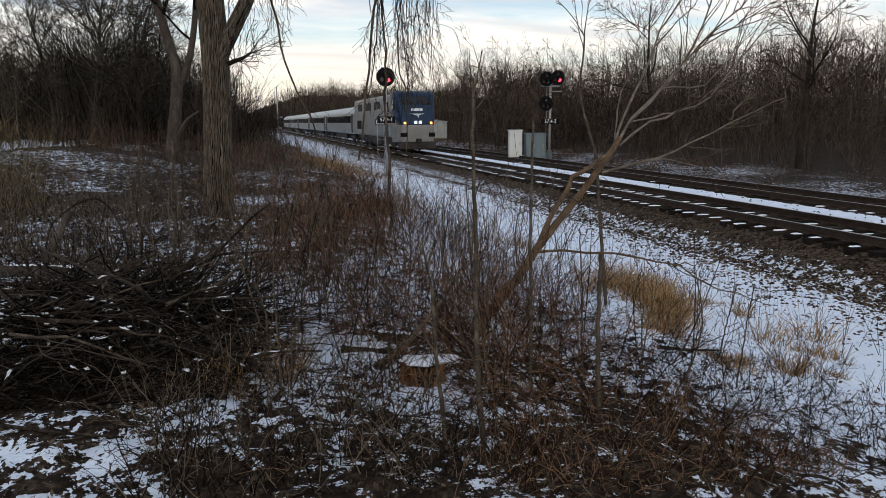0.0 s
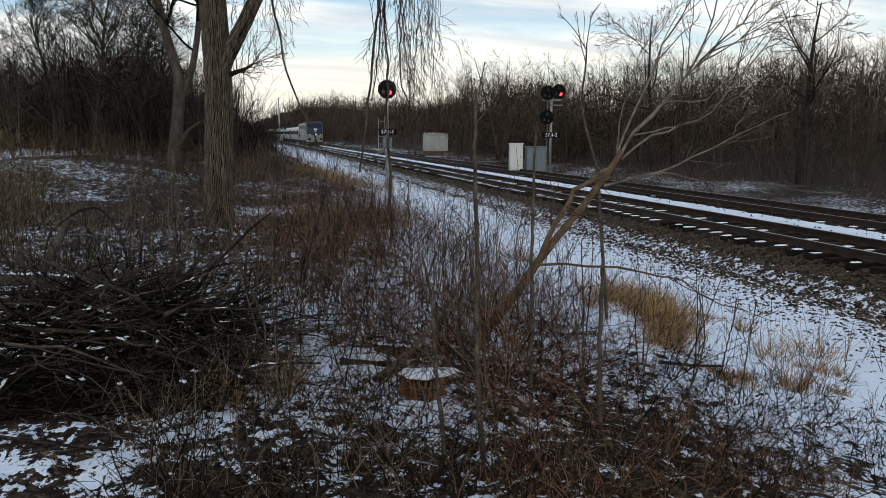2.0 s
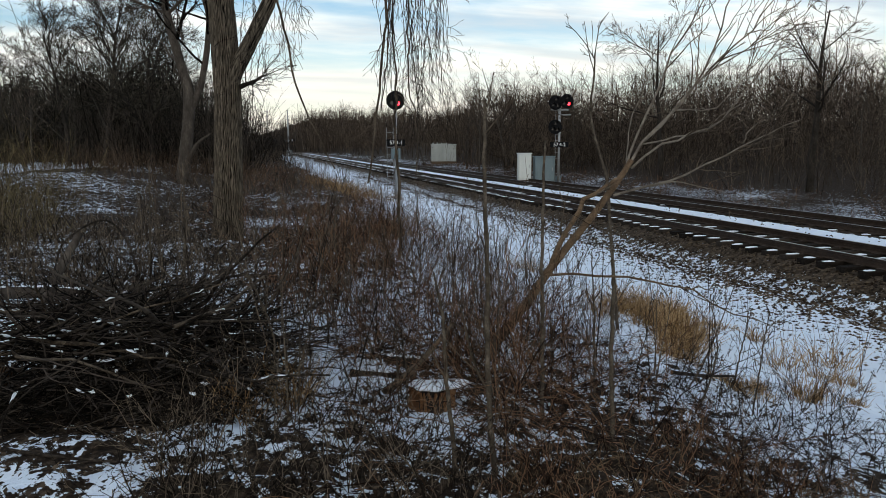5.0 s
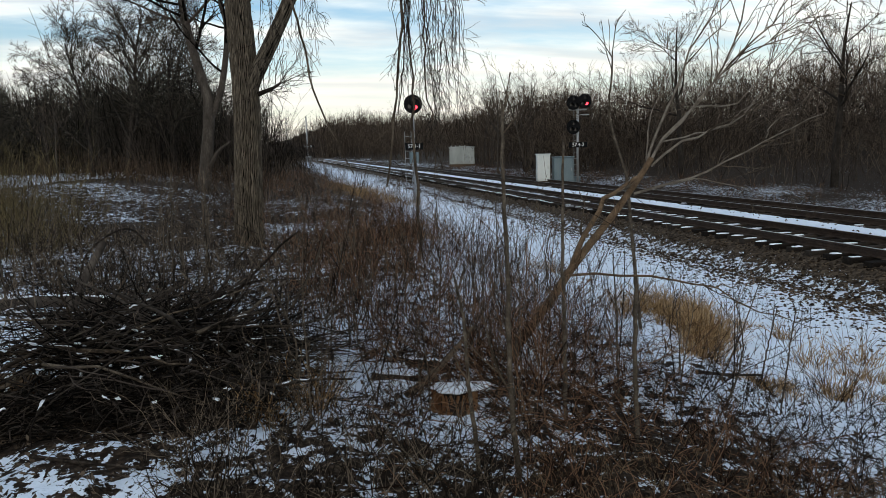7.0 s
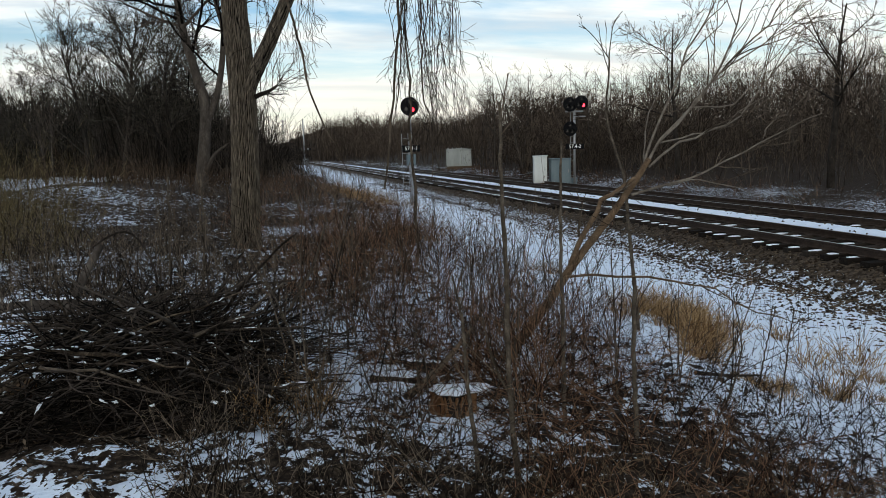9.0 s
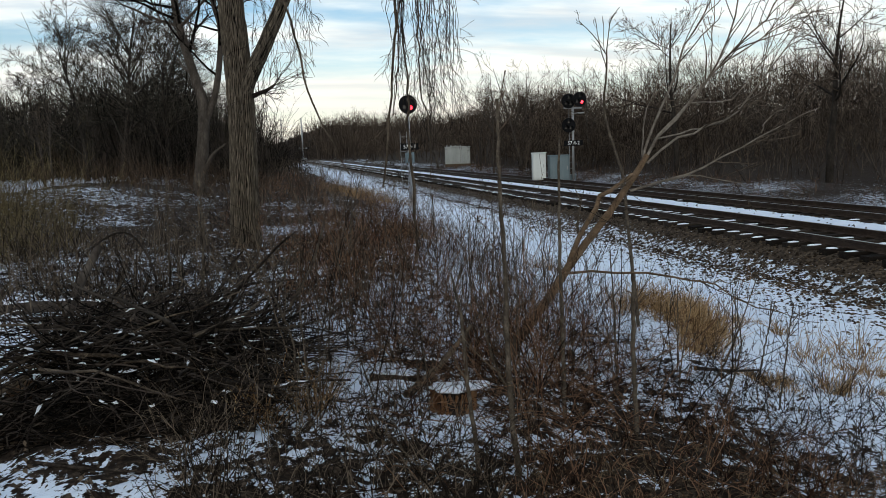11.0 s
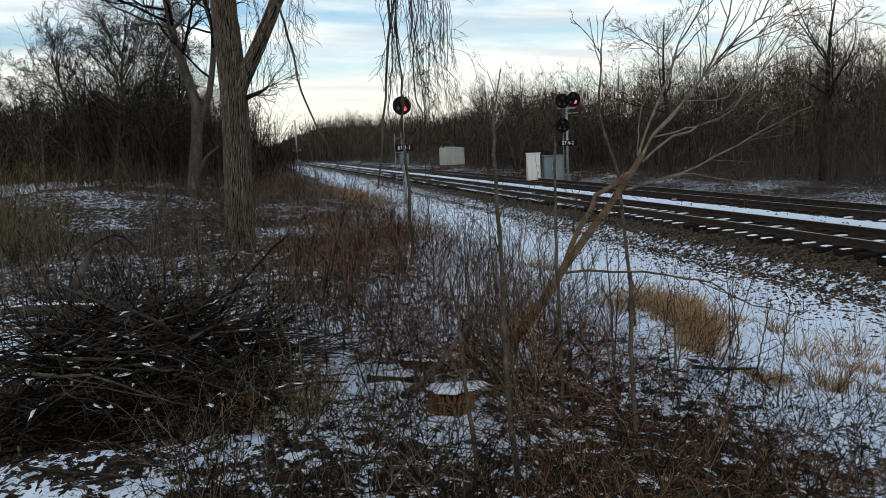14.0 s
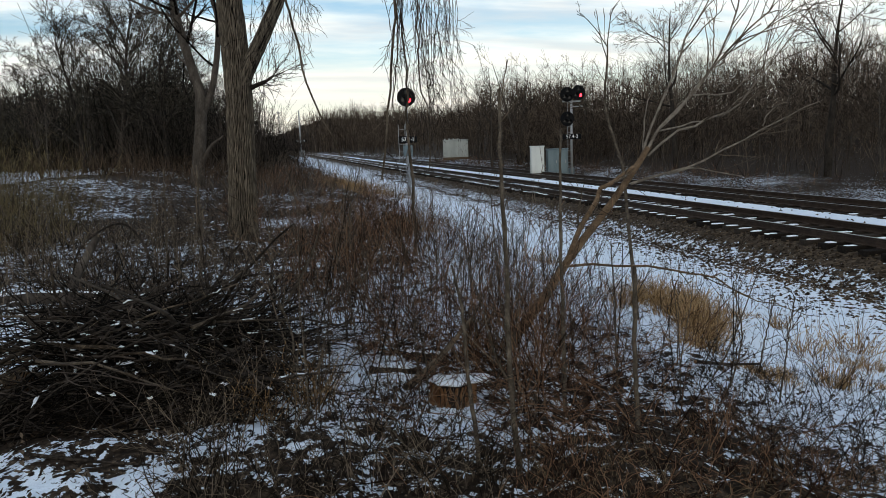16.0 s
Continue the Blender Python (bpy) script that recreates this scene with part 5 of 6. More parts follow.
make_leaning_tree()
sapling([(1.25, 3.59, 0.3), (1.23, 3.66, 0.77), (1.25, 3.75, 1.35), (1.26, 3.83, 1.96), (1.28, 3.91, 2.47)], 0.019, 0.009, 4)
sapling([(1.91, 4.46, 0.3), (1.94, 4.56, 0.96), (1.97, 4.65, 1.60), (2.01, 4.73, 2.24)], 0.017, 0.008, 0)
sapling([(4.25, 7.6, 0.3), (4.13, 7.75, 1.69), (4.09, 7.80, 1.94), (3.98, 7.85, 2.35), (3.97, 7.93, 2.66), (4.04, 8.0, 3.07), (4.07, 8.05, 3.32)], 0.022, 0.009, 3, "slender bare sapling with forked top twigs",
        arms=([(4.07, 8.05, 3.24), (3.93, 8.05, 3.44), (3.75, 8.00, 3.58), (3.69, 8.00, 3.63)], [(4.07, 8.05, 3.31), (4.10, 8.05, 3.54), (4.18, 8.10, 3.72), (4.27, 8.10, 3.82)], [(4.04, 8.00, 3.07), (3.95, 8.00, 3.37), (3.89, 8.00, 3.68)]))
sapling([(2.16, 3.88, 0.3), (2.18, 3.97, 0.92), (2.21, 4.03, 1.35)], 0.017, 0.012, 3)
sapling([(1.04, 3.64, 0.3), (1.00, 3.73, 0.81), (0.99, 3.79, 1.23), (0.95, 3.84, 1.49)], 0.016, 0.006, 3)
sapling([(-1.00, 9.33, 0.3), (-0.93, 9.46, 1.18), (-0.93, 9.58, 2.0)], 0.024, 0.010, 4)
sapling([(-1.39, 9.42, 0.3), (-1.37, 9.57, 1.20), (-1.34, 9.68, 2.0)], 0.018, 0.008, 4)
for x, y, h in ((0.05, 5.2, 0.9), (-0.1, 7.5, 1.3), (0.6, 6.7, 1.2), (1.7, 7.6, 1.4), (2.6, 5.0, 1.2), (3.3, 4.6, 0.9), (2.8, 8.6, 1.5), (3.8, 9.5, 1.3), (3.9, 4.7, 0.9), (0.3, 10.5, 1.7), (-1.8, 11.5, 1.8), (4.4, 5.6, 0.8), (1.0, 9.2, 1.6), (-2.9, 8.2, 1.5)):
    g = gz(x, y)
    sapling([(x, y, g), (x + rng.normal(0, .06), y, g + h * .5), (x + rng.normal(0, .12), y + rng.normal(0, .1), g + h)], rng.uniform(0.007, 0.013), 0.004, 9, "thin bare sapling in the thicket")


# ---- stump, logs and brush pile ----
def make_stump():
    x, y = 1.16, 4.75
    g = gz(x, y) - 0.065
    s = thing("tree_stump", "cut tree stump with split bark and a snow cap", "stump", at=(x, y, g))
    k, m = 12, 48
    v = []
    for i in range(k):
        z = -0.08 + 0.30 * i / (k - 1)
        for j in range(m):
            a = 2 * math.pi * j / m
            r = 0.135 + 0.05 * math.exp(-i * 0.5) + 0.017 * abs(math.sin(a * 11 + 0.3 * math.sin(i))) + 0.008 * math.sin(3 * a + 1)
            v.append((r * math.cos(a), r * math.sin(a) * 1.05, z + (0.02 * math.cos(a + 2) if i == k - 1 else 0)))
    q = [(i * m + j, i * m + (j + 1) % m, (i + 1) * m + (j + 1) % m, (i + 1) * m + j) for i in range(k - 1) for j in range(m)]
    # near-black core puts the furrows' shade between the bark plates
    part("trunk", mesh_of("trunk", np.array(v), np.array(q), PILE), PILE, s, "near-black core behind the bark plates")
    # thick upright plates of bark with open furrows
    n = 26
    for p in range(n):
        a0 = 2 * math.pi * (p + 0.25 * rng.random()) / n
        for z0, z1 in ((-0.06, 0.08 + 0.06 * rng.random()), (0.0, 0.218)) if p % 3 == 0 else ((-0.06, 0.218),):
            z0 = z0 if z0 < -0.01 else 0.155
            wide = 0.0115 + 0.004 * rng.random()
            pv = []
            for r in range(6):
                z = z0 + (z1 - z0) * r / 5
                am = a0 + 0.05 * math.sin(r * 1.3 + p)
                w = wide * (0.6 if r in (0, 5) else 1.0) * rng.uniform(0.8, 1.1)
                rad = 0.145 + 0.045 * math.exp(-(z + 0.06) / 0.05)
                for u, d in ((-1, -0.01), (-0.8, 0.018), (0, 0.028), (0.8, 0.018), (1, -0.01)):
                    d = d * rng.uniform(0.8, 1.15)
                    pv.append(((rad + d) * math.cos(am) - u * w * math.sin(am), (rad + d) * math.sin(am) + u * w * math.cos(am), z))
            pq = [(r * 5 + c, r * 5 + c + 1, r * 5 + c + 6, r * 5 + c + 5) for r in range(5) for c in range(4)]
            part("bark_plate", mesh_of("bark_plate", np.array(pv), np.array(pq), CUT), CUT, s)
    v, q = [], []
    for i in range(7):
        f = (0.0, 1.0, 1.04, 0.98, 0.8, 0.5, 0.15)[i]
        z = (0.212, 0.216, 0.226, 0.233, 0.236, 0.238, 0.239)[i]
        for j in range(m):
            a = 2 * math.pi * j / m
            r = f * (0.165 + 0.012 * math.sin(3 * a + 1) + 0.01 * math.sin(7 * a) + 0.10 * max(0, math.cos(a - 0.1)) ** 4)
            v.append((r * math.cos(a), r * math.sin(a), z + 0.02 * math.cos(a + 2) * f))
    q = [(i * m + j, i * m + (j + 1) % m, (i + 1) * m + (j + 1) % m, (i + 1) * m + j) for i in range(6) for j in range(m)]
    part("snow_cap", mesh_of("snow_cap", np.array(v), np.array(q), SNOW), SNOW, s, "smooth cap of snow")


def log(points, r0, r1, label, mat=LOGBARK, snow=True, name="fallen_log"):
    s = thing(name, label, "log", "fallen wood")
    k, m = 24, 20
    v, q = bark_trunk(points, k, m, r0, r1, 0, r0 * 0.12, 9)
    me = mesh_of("wood", v, q, mat)
    part("wood", me, mat, s)
    for i, c in ((0, 1), (k - 1, -1)):
        ring = v.reshape(k, m, 3)[i]
        mid = ring.mean(0)
        cap = np.vstack([ring, mid[None] + 0 * ring])
        qq = [(j, (j + 1) % m, m + (j + 1) % m, m + j) for j in range(m)]
        part("cut_end", mesh_of("cut_end", cap, np.array(qq), CUT, False), CUT, s, "pale cut end")
    if snow:
        P = spline(points, 14)
        P[:, 2] += np.linspace(r0, r1, 14) * 0.72
        R = np.linspace(r0, r1, 14) * 0.55 * (0.55 + 0.45 * np.sin(np.linspace(0, 9, 14)) ** 2)
        R[0] = R[-1] = 0.004
        part("snow_strip", mesh_of("snow_strip", *tubes(P[None], R[None], 8), SNOW), SNOW, s, "thin line of snow on top")


make_stump()
log([(0.98, 5.74, 0.37), (1.32, 5.62, 0.35)], 0.06, 0.055, "short dark log half under snow beside the stump")
log([(0.66, 5.54, 0.36), (0.92, 5.45, 0.345), (1.18, 5.38, 0.335)], 0.034, 0.028, "snow-covered branch lying near the stump")
log([(0.86, 5.06, 0.33), (1.11, 5.01, 0.55), (1.39, 4.99, 0.86)], 0.035, 0.012, "dark slanting dead branch", TWIG_BROWN, False, "dead_branch")
log([(-3.3, 8.9, 0.55), (-2.52, 8.72, 0.58), (-1.84, 8.54, 0.55)], 0.075, 0.06, "dark fallen log across the brush", BARK_GREY)
log([(-2.25, 6.95, 0.35), (-2.02, 7.15, 0.72), (-1.91, 7.38, 1.02), (-1.75, 7.61, 1.36)], 0.05, 0.032, "crooked grey dead trunk leaning out of the brush", BARK_GREY, False, "dead_branch")
log([(-1.29, 6.85, 0.45), (-1.13, 6.89, 1.07), (-1.36, 7.02, 1.53), (-1.76, 7.09, 1.35), (-1.89, 7.07, 1.00)], 0.012, 0.006, "dark arched vine stem", TWIG_DARK, False, "dead_branch")
log([(-1.07, 6.80, 0.42), (-1.12, 6.84, 0.7), (-1.15, 6.87, 0.98)], 0.05, 0.03, "pale broken snag standing in the brush", SAPLING, False, "dead_branch")
log([(-2.2, 5.5, 0.62), (-1.8, 5.42, 0.60)], 0.075, 0.07, "tan log end in the brush pile", BARK_TAN, False)
log([(-1.5, 4.3, 0.50), (-1.13, 4.19, 0.45), (-0.80, 4.10, 0.42)], 0.012, 0.006, "dark stick lying in the snow", TWIG_DARK, False, "dead_branch")
log([(3.55, 5.35, 0.16), (3.95, 5.45, 0.06), (4.35, 5.5, 0.0)], 0.018, 0.008, "dark stick lying on the snow", TWIG_DARK, False, "dead_branch")


def scatter(n, x0, x1, y0, y1, keepfn=None):
    x, y = rng.uniform(x0, x1, n), rng.uniform(y0, y1, n)
    if keepfn is not None:
        k = rng.random(n) < keepfn(x, y)
        x, y = x[k], y[k]
    return np.stack([x, y, ground_z(x, y) - 0.02], -1)


def thicket(name, label, base, mat, h, r, lean=0.25, wig=0.10, side=3, sub=2, k=6, pull=(0, 0, 0.2), cat="brush", sidelen=None):
    n = len(base)
    hs = rng.uniform(h[0], h[1], n) * (0.6 + 0.4 * rng.random(n))
    d = np.stack([rng.normal(0, lean, n), rng.normal(0, lean, n), np.ones(n)], -1)
    rr = rng.uniform(r[0], r[1], n)
    P, R = strand(base, d, hs, k, rr, rr * 0.3, pull, wig)
    pieces = [tubes(P, R, 3)]
    if side:
        a = shoots(P, R, side, 0.25, 1.0, (20, 60), (0.25, 0.55), 4 if r[1] < 0.0095 else 3, 0.6, r[0] * 0.6, (0, 0, .2), wig * 1.4, sidelen)
        pieces.append(tubes(*a, 3))
        if sub:
            b = shoots(*a, sub, 0.2, 1.0, (20, 60), (0.3, 0.7), 2, 0.7, r[0] * 0.5, (0, 0, .1), wig * 1.4)
            pieces.append(tubes(*b, 3))
    v, q = joined(pieces)
    tagged(new(name, mesh_of(name, v, q, mat)), label, cat, kind="stuff")


def make_brush():
    # pile of cut sticks: the stouter ones singly, the small stuff joined
    heap = thing("brush_pile", "tangled pile of dark cut sticks and branches", "brush pile")

    def sticks(n, r, length, flat, low=0.0):
        """Sticks lying on one another: a raised tangle with a steep, hollow front."""
        x, y = rng.normal(-1.15, 0.9, n), rng.normal(5.75, 0.6, n)
        k = (x < 0.0) & (x > -1.75) & (y > 4.75 + 0.25 * sstep(-0.6, 0.1, x))
        x, y = x[k], y[k]
        n = len(x)
        top = 0.62 * np.exp(-(((x + 1.3) / 1.25) ** 4 + ((y - 5.7) / 1.0) ** 4))
        z = ground_z(x, y) + top * (low + (1 - low) * rng.random(n) ** 0.6) + 0.02
        d = np.stack([rng.normal(0, 1, n), rng.normal(0, .7, n), rng.normal(0.05, flat, n)], -1)
        rr = rng.uniform(*r, n)
        P, R = strand(np.stack([x, y, z], -1), d, rng.uniform(*length, n), 7, rr, rr * .35, (0, 0, -.1), 0.16)
        P[..., 1] = np.maximum(P[..., 1], 4.62 + 0.1 * np.sin(P[..., 0] * 5))
        P[..., 2] = np.maximum(P[..., 2], ground_z(P[..., 0], P[..., 1]) + 0.01)
        return P, R

    caught = []

    def snow_on(P, R, chance, half):
        for i in range(len(P)):
            if rng.random() > chance:
                continue
            j = int(rng.integers(1, 4))
            seg = P[i, j:j + 3].copy()
            if abs(seg[2, 2] - seg[0, 2]) > 0.12 or seg[1, 2] < gz(seg[1, 0], seg[1, 1]) + 0.18:
                continue
            line = spline(seg, 9)
            for c in rng.integers(1, 8, int(rng.integers(1, 3))):
                bit = np.stack([line[c] + (line[c + u] - line[c]) * 1.1 for u in (-1, 0, 1)])
                bit = spline(bit, 5) + rng.normal(0, 0.003, (5, 3))
                bit[:, 2] += R[i, j] * 0.8
                w = half * rng.uniform(0.35, 1.0) * np.array([0.1, 0.8, 1.0, 0.75, 0.1]) * rng.uniform(0.6, 1.3, 5)
                v, q = tubes(bit[None], w[None], 7)
                mid = np.repeat(bit[:, 2], 7)
                v[:, 2] = mid + (v[:, 2] - mid) * 0.32
                caught.append((v + rng.normal(0, 0.0022, v.shape), q))

    P, R = sticks(80, (0.009, 0.018), (0.5, 1.3), 0.16, 0.6)
    for i in range(len(P)):
        part("branch", mesh_of("branch", *tubes(P[i:i + 1], R[i:i + 1], 8), LOGBARK if i % 3 else BARK_GREY), LOGBARK, heap)
    snow_on(P, R, 0.95, 0.02)
    P, R = sticks(230, (0.007, 0.018), (0.5, 1.4), 0.24, 0.4)
    for i in range(len(P)):
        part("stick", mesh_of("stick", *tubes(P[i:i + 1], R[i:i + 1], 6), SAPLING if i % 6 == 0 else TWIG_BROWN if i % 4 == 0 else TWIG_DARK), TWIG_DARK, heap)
    snow_on(P, R, 0.85, 0.018)
    P, R = sticks(2500, (0.0035, 0.0095), (0.25, 0.9), 0.22, 0.35)
    snow_on(P, R, 0.15, 0.018)
    tagged(part("caught_snow", mesh_of("caught_snow", *joined(caught), SNOW), SNOW, heap, "small bits of snow on the sticks"), kind="stuff")
    a = shoots(P, R, 1, 0.2, 1.0, (20, 60), (0.3, 0.6), 3, 0.6, 0.003, (0, 0, .1), 0.18)
    # extra near-black low sticks stand in for the shade in the front hollow
    n = 900
    x, y = rng.uniform(-2.4, -0.15, n), rng.uniform(4.62, 5.3, n)
    base = np.stack([x, y, ground_z(x, y) + 0.22 * rng.random(n) * sstep(4.55, 4.95, y)], -1)
    low = strand(base, np.stack([rng.normal(0, 1, n), rng.normal(0, .4, n), rng.normal(0.1, .25, n)], -1), rng.uniform(0.15, 0.5, n), 7, rng.uniform(0.003, 0.008, n), np.full(n, 0.002), (0, 0, 0), 0.18)
    P, R = np.concatenate([P, low[0]]), np.concatenate([R, low[1]])
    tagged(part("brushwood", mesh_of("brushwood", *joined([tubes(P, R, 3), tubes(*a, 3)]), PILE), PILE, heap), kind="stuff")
    # thickets
    def open_ground(x, y):
        return (1 - 0.95 * np.exp(-(((x - 1.08) / 0.33) ** 2 + ((y - 4.3) / 0.55) ** 4))) * (1 - 0.8 * np.exp(-(((x - 0.62) / 0.3) ** 2 + ((y - 5.4) / 0.3) ** 2)))

    def patch(s, seed, lo=0.35, hi=0.65):
        return lambda x, y: clumpy(s, seed, lo, hi)(x, y) * open_ground(x, y)

    def spots(*places):
        return lambda x, y: np.minimum(1, sum(w * np.exp(-(((x - px) / rx) ** 2 + ((y - py) / ry) ** 2)) for px, py, rx, ry, w in places))

    def clear_bank(x, y):
        return 1 - 0.85 * sstep(2.2, 3.0, x) * sstep(6.2, 7.5, y)

    thicket("grey_thicket", "dense grey-brown bare thicket stems", scatter(1300, -4.2, 1.2, 5.6, 13.5, lambda x, y: patch(0.9, 61)(x, y) * (1 - 0.75 * sstep(0.2, -0.4, x) * sstep(7.4, 6.6, y)) * (1 - 0.6 * sstep(-1.7, -2.1, x) * sstep(9, 8, y))), TWIG_BROWN, (0.5, 1.4), (0.0035, 0.0075), 0.38, 0.15, 4, 1)
    thicket("tall_stems", "upright grey-tan stems rising from the thicket", scatter(620, -3.5, 3.6, 4.6, 13, lambda x, y: clumpy(1.5, 81, 0.42, 0.6)(x, y) * open_ground(x, y) * (1 - 0.8 * sstep(0.2, -0.4, x) * sstep(7, 6, y)) * clear_bank(x, y)), TWIG_GREY, (0.8, 1.7), (0.0045, 0.009), 0.14, 0.06, 3, 1)
    thicket("tall_stems", "upright tan stems standing over the snow", scatter(150, -0.2, 3.0, 4.4, 7.5, lambda x, y: clumpy(1.8, 82, 0.42, 0.6)(x, y) * open_ground(x, y)), SAPLING, (0.9, 1.7), (0.004, 0.008), 0.10, 0.05, 3, 1)
    thicket("red_thicket", "reddish-brown bare shrubs in the bank", scatter(3100, 0.0, 3.6, 4.4, 17, lambda x, y: spots((1.1, 11.5, 0.9, 3.5, 0.55), (1.8, 5.7, 0.5, 0.7, 1), (2.3, 5.0, 0.6, 0.5, 0.3), (0.9, 8.6, 0.6, 1.6, 0.6), (0.2, 8.5, 0.5, 1.5, 0.3), (2.6, 14.0, 1.0, 3.0, 0.5))(x, y) * open_ground(x, y)), TWIG_RED, (0.6, 1.35), (0.0035, 0.0075), 0.32, 0.14, 4, 1)
    thicket("low_brush", "low tangled brown undergrowth near the stump", scatter(1600, 1.1, 3.5, 2.9, 5.4, lambda x, y: (0.12 + 0.88 * clumpy(1.3, 63, 0.35, 0.6)(x, y)) * sstep(3.5, 2.6, x) * open_ground(x, y)), TWIG_RED, (0.16, 0.5), (0.003, 0.006), 0.7, 0.2, 3, 1)
    thicket("low_brush", "low tangled brown undergrowth among snow", scatter(620, -0.7, 1.2, 3.2, 5.2, patch(1.5, 64, 0.45, 0.65)), TWIG_BROWN, (0.25, 0.8), (0.0025, 0.006), 0.5, 0.18, 4, 1)
    thicket("matted_grass", "low matted dead grass and stalks over the litter", scatter(2000, 1.2, 3.8, 2.8, 4.3, lambda x, y: sstep(4.15, 3.6, y) * sstep(3.8, 3.0, x) * (0.3 + 0.7 * clumpy(1.6, 74, 0.3, 0.6)(x, y))), MATTED, (0.10, 0.3), (0.002, 0.0045), 1.0, 0.2, 2, 0, 5, (0, 0, -0.7))
    thicket("arching_canes", "long arching reddish canes tangled over the snow", scatter(560, 0.6, 3.2, 3.6, 7.0, lambda x, y: patch(1.0, 71, 0.3, 0.5)(x, y) * sstep(3.3, 2.7, x)), TWIG_RED, (0.7, 1.6), (0.003, 0.006), 0.9, 0.16, 4, 1, 8, (0, 0, -0.8))
    thicket("arching_canes", "long arching brown canes over the brush", scatter(260, -3.2, 0.6, 4.9, 10, patch(1.0, 72, 0.3, 0.5)), TWIG_BROWN, (0.7, 1.6), (0.0035, 0.0065), 0.8, 0.16, 4, 1, 8, (0, 0, -0.7))
    thicket("bank_scrub", "low reddish scrub along the trackside bank", scatter(1750, -1.5, 5.5, 12.5, 60, lambda x, y: clumpy(0.35, 65, 0.3, 0.55)(x, y) * sstep(5.2, 3.4, x)), TWIG_RED, (0.35, 1.05), (0.004, 0.008), 0.5, 0.16, 4, 2)
    thicket("bank_stems", "few tall grey stems over the bank scrub", scatter(170, -1.5, 5.0, 12.5, 40), TWIG_GREY, (0.9, 1.9), (0.005, 0.010), 0.16, 0.07, 4, 1)
    thicket("far_scrub", "dark scrub beside the distant line", scatter(1500, -7.0, 5.6, 85, 186, lambda x, y: sstep(5.6, 3.8, x)), TWIG_DARK, (2.4, 5.4), (0.016, 0.034), 0.25, 0.12, 5, 1, 5)
    thicket("far_scrub", "brown scrub along the distant bank", scatter(420, -6.0, 5.5, 58, 90), TWIG_BROWN, (1.0, 2.2), (0.010, 0.018), 0.3, 0.12, 4, 1, 5)
    thicket("field_scrub", "reddish-tan scrub at the edge of the snowy field", scatter(3400, -20, -0.5, 14, 50, lambda x, y: (0.15 + 0.85 * clumpy(0.22, 66, 0.25, 0.5)(x, y)) * (0.35 + 0.65 * sstep(20, 30, y)) * (1 - 0.85 * sstep(-9.5, -12, x) * sstep(24, 30, y)) * (1 - 0.9 * np.exp(-(((x + 6.6) / 3.4) ** 2 + ((y - 24) / 5) ** 2)))), FIELD, (0.6, 1.8), (0.006, 0.012), 0.3, 0.12, 4, 1, 5)
    thicket("yellow_scrub", "yellowish fine shrub at the field edge", scatter(460, -6.2, -3.6, 13.0, 17.5, lambda x, y: sstep(-3.5, -4.4, x)), OLIVE, (1.3, 2.6), (0.003, 0.007), 0.35, 0.1, 5, 1)
    thicket("wood_edge_scrub", "dark scrub at the foot of the woods", scatter(1500, -34, 0.5, 46, 68, lambda x, y: np.where(x < -11, sstep(58, 61, y), 1.0)), TWIG_DARK, (2.0, 6.5), (0.014, 0.028), 0.22, 0.12, 5, 1, 5)
    thicket("wood_edge_scrub", "brown scrub at the foot of the trackside woods", scatter(1700, 25.5, 44, 14, 110, lambda x, y: 0.4 + 0.6 * sstep(26, 30, x)), WOODS, (1.2, 4.2), (0.010, 0.022), 0.24, 0.12, 5, 1, 5)
    thicket("trackside_weeds", "low reddish weeds behind the farther track", scatter(2000, 19.6, 26, 12, 90, clumpy(0.4, 70, 0.3, 0.55)), TWIG_RED, (0.4, 1.2), (0.005, 0.010), 0.35, 0.14, 4, 1, 4)
    thicket("snow_weeds", "sparse dark weed stalks in the snow", scatter(420, 3.2, 8.6, 3.5, 22, clumpy(0.8, 67, 0.4, 0.7)), TWIG_DARK, (0.25, 0.75), (0.0025, 0.005), 0.2, 0.1, 4, 1)
    thicket("snow_weeds", "dry brown weed stalks standing in the snow", scatter(130, 4.3, 8.2, 4.0, 13, clumpy(0.9, 73, 0.3, 0.6)), TWIG_DARK, (0.45, 1.0), (0.003, 0.005), 0.12, 0.05, 4, 0, 6, sidelen=(0.02, 0.09))
    thicket("bramble", "dark wiry brambles over snow", scatter(430, 2.7, 5.1, 3.0, 5.5, clumpy(1.2, 68, 0.25, 0.55)), TWIG_DARK, (0.25, 0.7), (0.0025, 0.0048), 0.8, 0.22, 4, 1)
    thicket("bramble", "dark wiry brambles on the bank", scatter(420, 2.3, 4.2, 5.6, 12.5, lambda x, y: clumpy(0.9, 69, 0.35, 0.65)(x, y) * (1 - 0.8 * sstep(3.2, 3.7, x) * sstep(9.5, 8.5, y))), TWIG_DARK, (0.3, 0.9), (0.003, 0.0055), 0.7, 0.2, 4, 1)


make_brush()


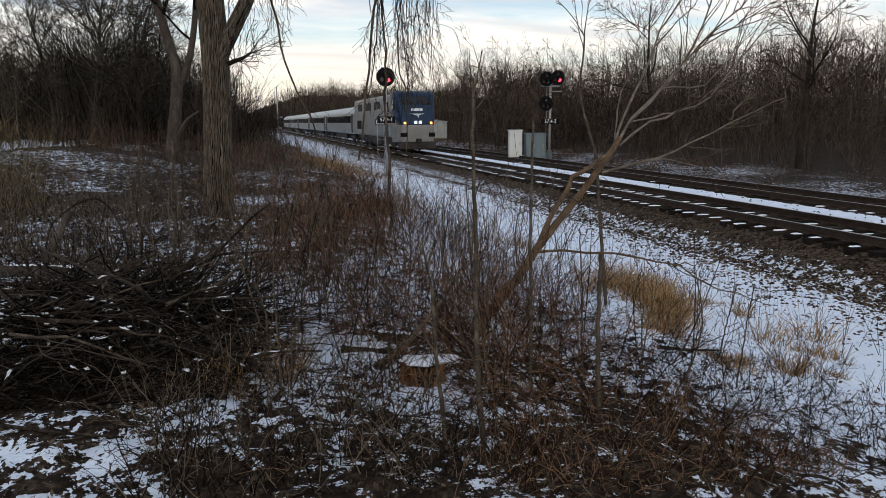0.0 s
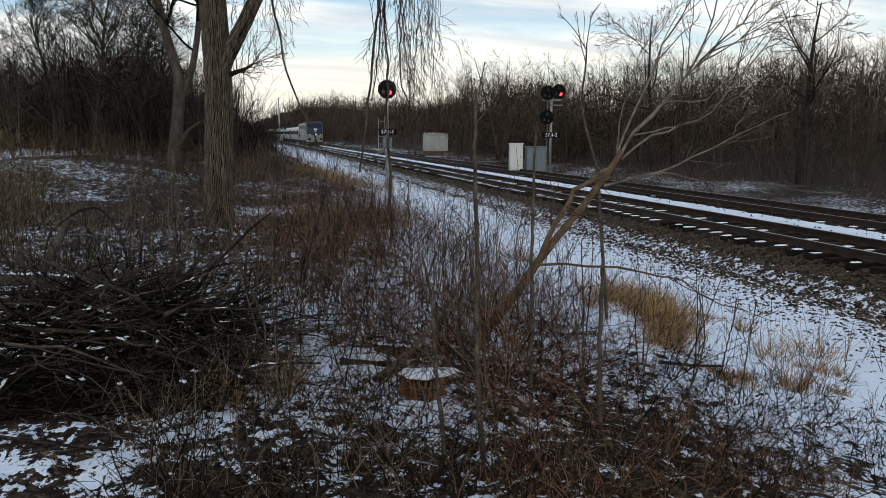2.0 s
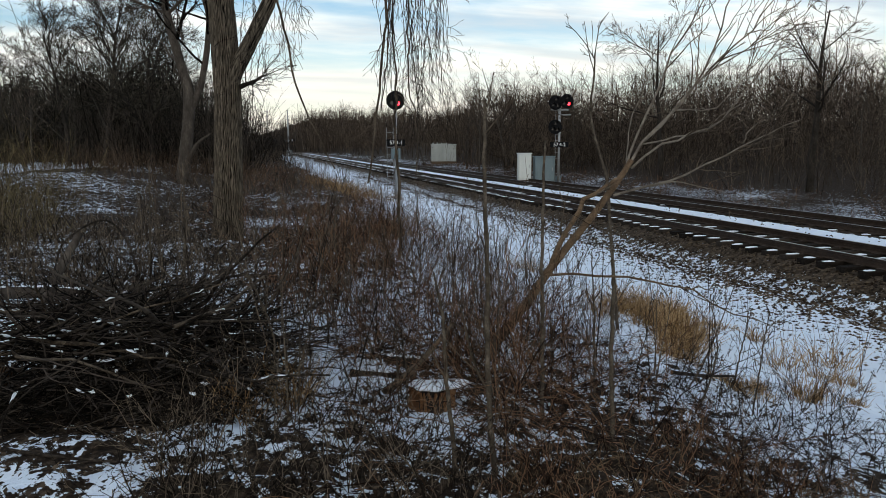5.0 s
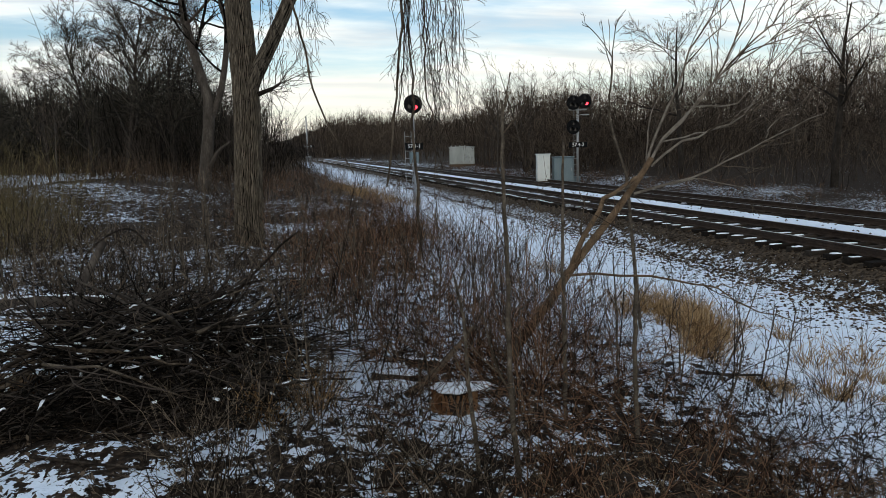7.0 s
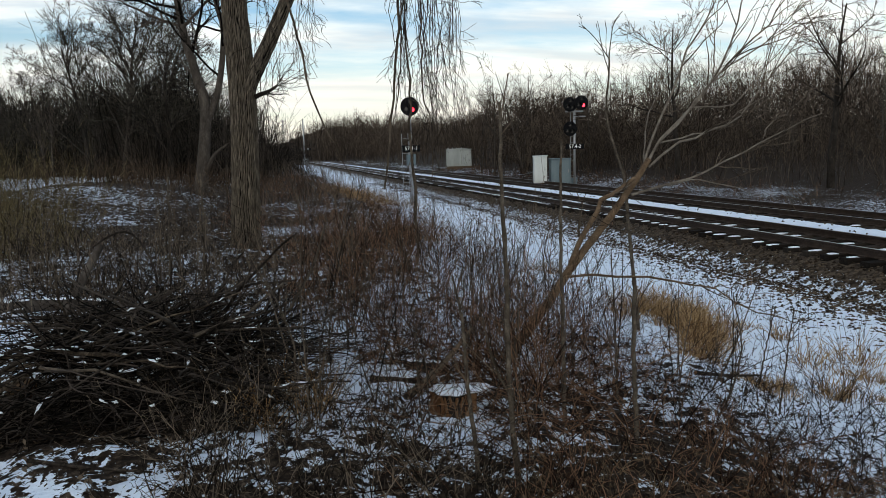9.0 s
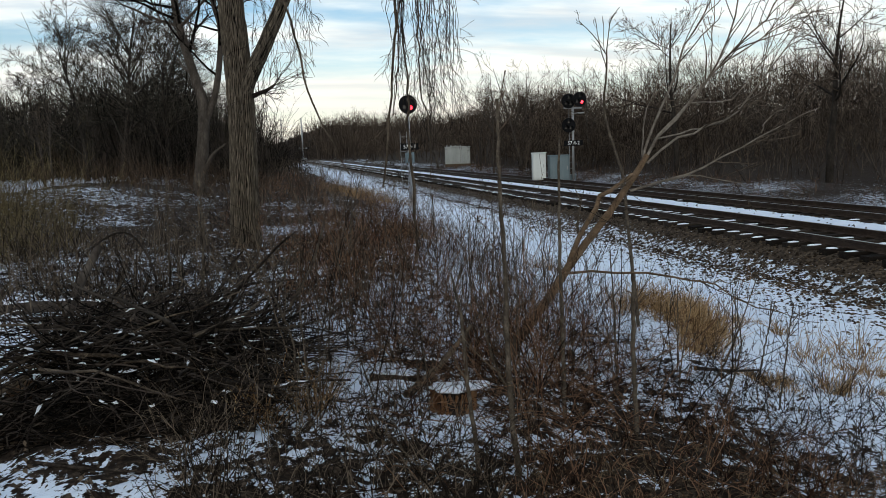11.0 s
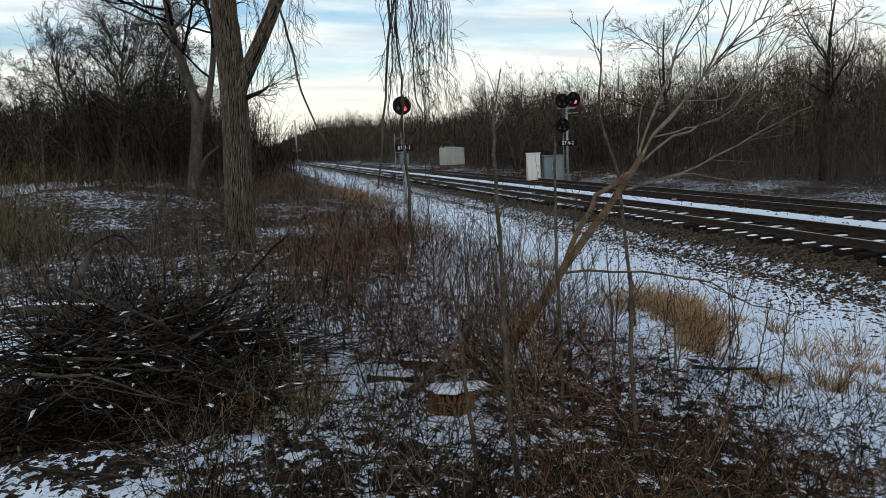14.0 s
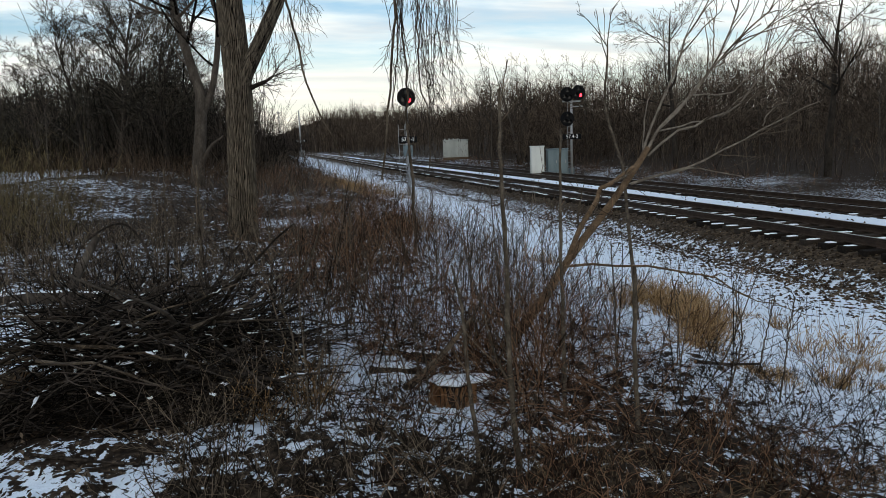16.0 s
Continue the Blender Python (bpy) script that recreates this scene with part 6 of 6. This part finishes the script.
def make_leaves():
    n = 3600
    y = 2.6 + 11 * rng.random(n) ** 1.6
    x = rng.uniform(-0.6, 0.75, n) * y + 0.3
    k = x < 7.5
    x, y = np.concatenate([x[k], rng.normal(4.0, 0.75, 500), rng.uniform(-1.9, 1.5, 900)]), np.concatenate([y[k], rng.normal(4.7, 0.5, 500), rng.uniform(3.4, 4.9, 900)])
    n = len(x)
    z = ground_z(x, y) + rng.uniform(0.012, 0.05, n)
    s = rng.uniform(0.009, 0.024, n)
    a, tilt = rng.uniform(0, 6.28, n), rng.normal(0, .5, (n, 2))
    u = np.stack([np.cos(a), np.sin(a), tilt[:, 0]], -1) * s[:, None]
    w = np.stack([-np.sin(a), np.cos(a), tilt[:, 1]], -1) * s[:, None] * 0.55
    c = np.stack([x, y, z], -1)
    curl = np.array([0, 0, 1.0]) * (s * rng.uniform(-.3, .5, n))[:, None]
    v = np.stack([c - u, c - w * 1.0 + curl, c + u, c + w + curl], 1).reshape(-1, 3)
    q = np.arange(4 * n).reshape(n, 4)
    tagged(new("leaf_litter", mesh_of("leaf_litter", v, q, LEAF, False)), "scattered curled dead brown leaves", "leaf litter", kind="stuff")


make_leaves()


def grass_clump(x, y, rad, h, n, label="tan clump of dry grass in the snow"):
    a, rr = rng.uniform(0, 6.28, n), rad * np.sqrt(rng.random(n)) * (0.75 + 0.5 * rng.random(n))
    rr = rr * (1 + 0.35 * np.sin(3 * a + x * 7))
    bx, by = x + rr * np.cos(a), y + rr * np.sin(a)
    base = np.stack([bx, by, ground_z(bx, by) - 0.02], -1)
    out = np.stack([np.cos(a) * rr / rad * 0.2 + rng.normal(0, .24, n), np.sin(a) * rr / rad * 0.2 + rng.normal(0, .24, n), np.ones(n)], -1)
    P, R = strand(base, out, h * rng.uniform(0.4, 1.0, n), 5, np.full(n, 0.0046), np.full(n, 0.0016), np.stack([out[:, 0], out[:, 1], -0.45 * np.ones(n)], -1), 0.16)
    tagged(new("grass_clump", mesh_of("grass_clump", *tubes(P, R, 3), GRASS)), label, "grass", "dry grass clumps", "stuff")


for args in ((5.3, 9.3, 0.34, 0.55, 380), (5.75, 9.1, 0.34, 0.55, 380), (6.2, 9.4, 0.22, 0.4, 150), (5.25, 8.3, 0.3, 0.5, 300), (5.35, 7.75, 0.26, 0.55, 300), (4.85, 7.2, 0.28, 0.5, 300), (4.35, 6.5, 0.24, 0.4, 200), (4.6, 8.6, 0.24, 0.35, 110),
             (6.7, 8.9, 0.22, 0.14, 130), (4.45, 5.5, 0.26, 0.16, 330), (6.7, 8.1, 0.12, 0.36, 60), (6.05, 6.75, 0.24, 0.55, 55), (6.85, 6.95, 0.3, 0.55, 80), (6.3, 6.2, 0.26, 0.24, 130), (5.15, 5.4, 0.2, 0.4, 120),
             (5.7, 5.4, 0.12, 0.16, 60), (5.3, 13.2, 0.3, 0.35, 130), (2.9, 16.0, 0.6, 0.6, 500), (4.6, 33, 1.6, 0.8, 900), (4.2, 38, 1.5, 0.8, 700), (-0.2, 4.75, 0.14, 0.4, 50), (0.15, 4.9, 0.14, 0.5, 60)):
    grass_clump(*args)


# ---- what moves ----
def motions():
    speed, start = 40.4, 50.4

    def rows(lead, wheelbase):
        out = []
        for i in range(33):
            t = i * 0.5
            s = start + speed * t + lead
            xa, ya, _ = centre(s + 1.0)
            xb, yb, _ = centre(s + wheelbase)
            turn = math.degrees(math.atan2(-(xb - xa), yb - ya))
            x, y, _ = centre(s)
            out.append((t, pose(x, y, 0, 0, 0, turn)))
        return out

    walk(LOCO, rows(0.0, 20.0))
    for i, c in enumerate(COACHES):
        walk(c, rows(21.6 + 25.9 * i, 24.5))


motions()
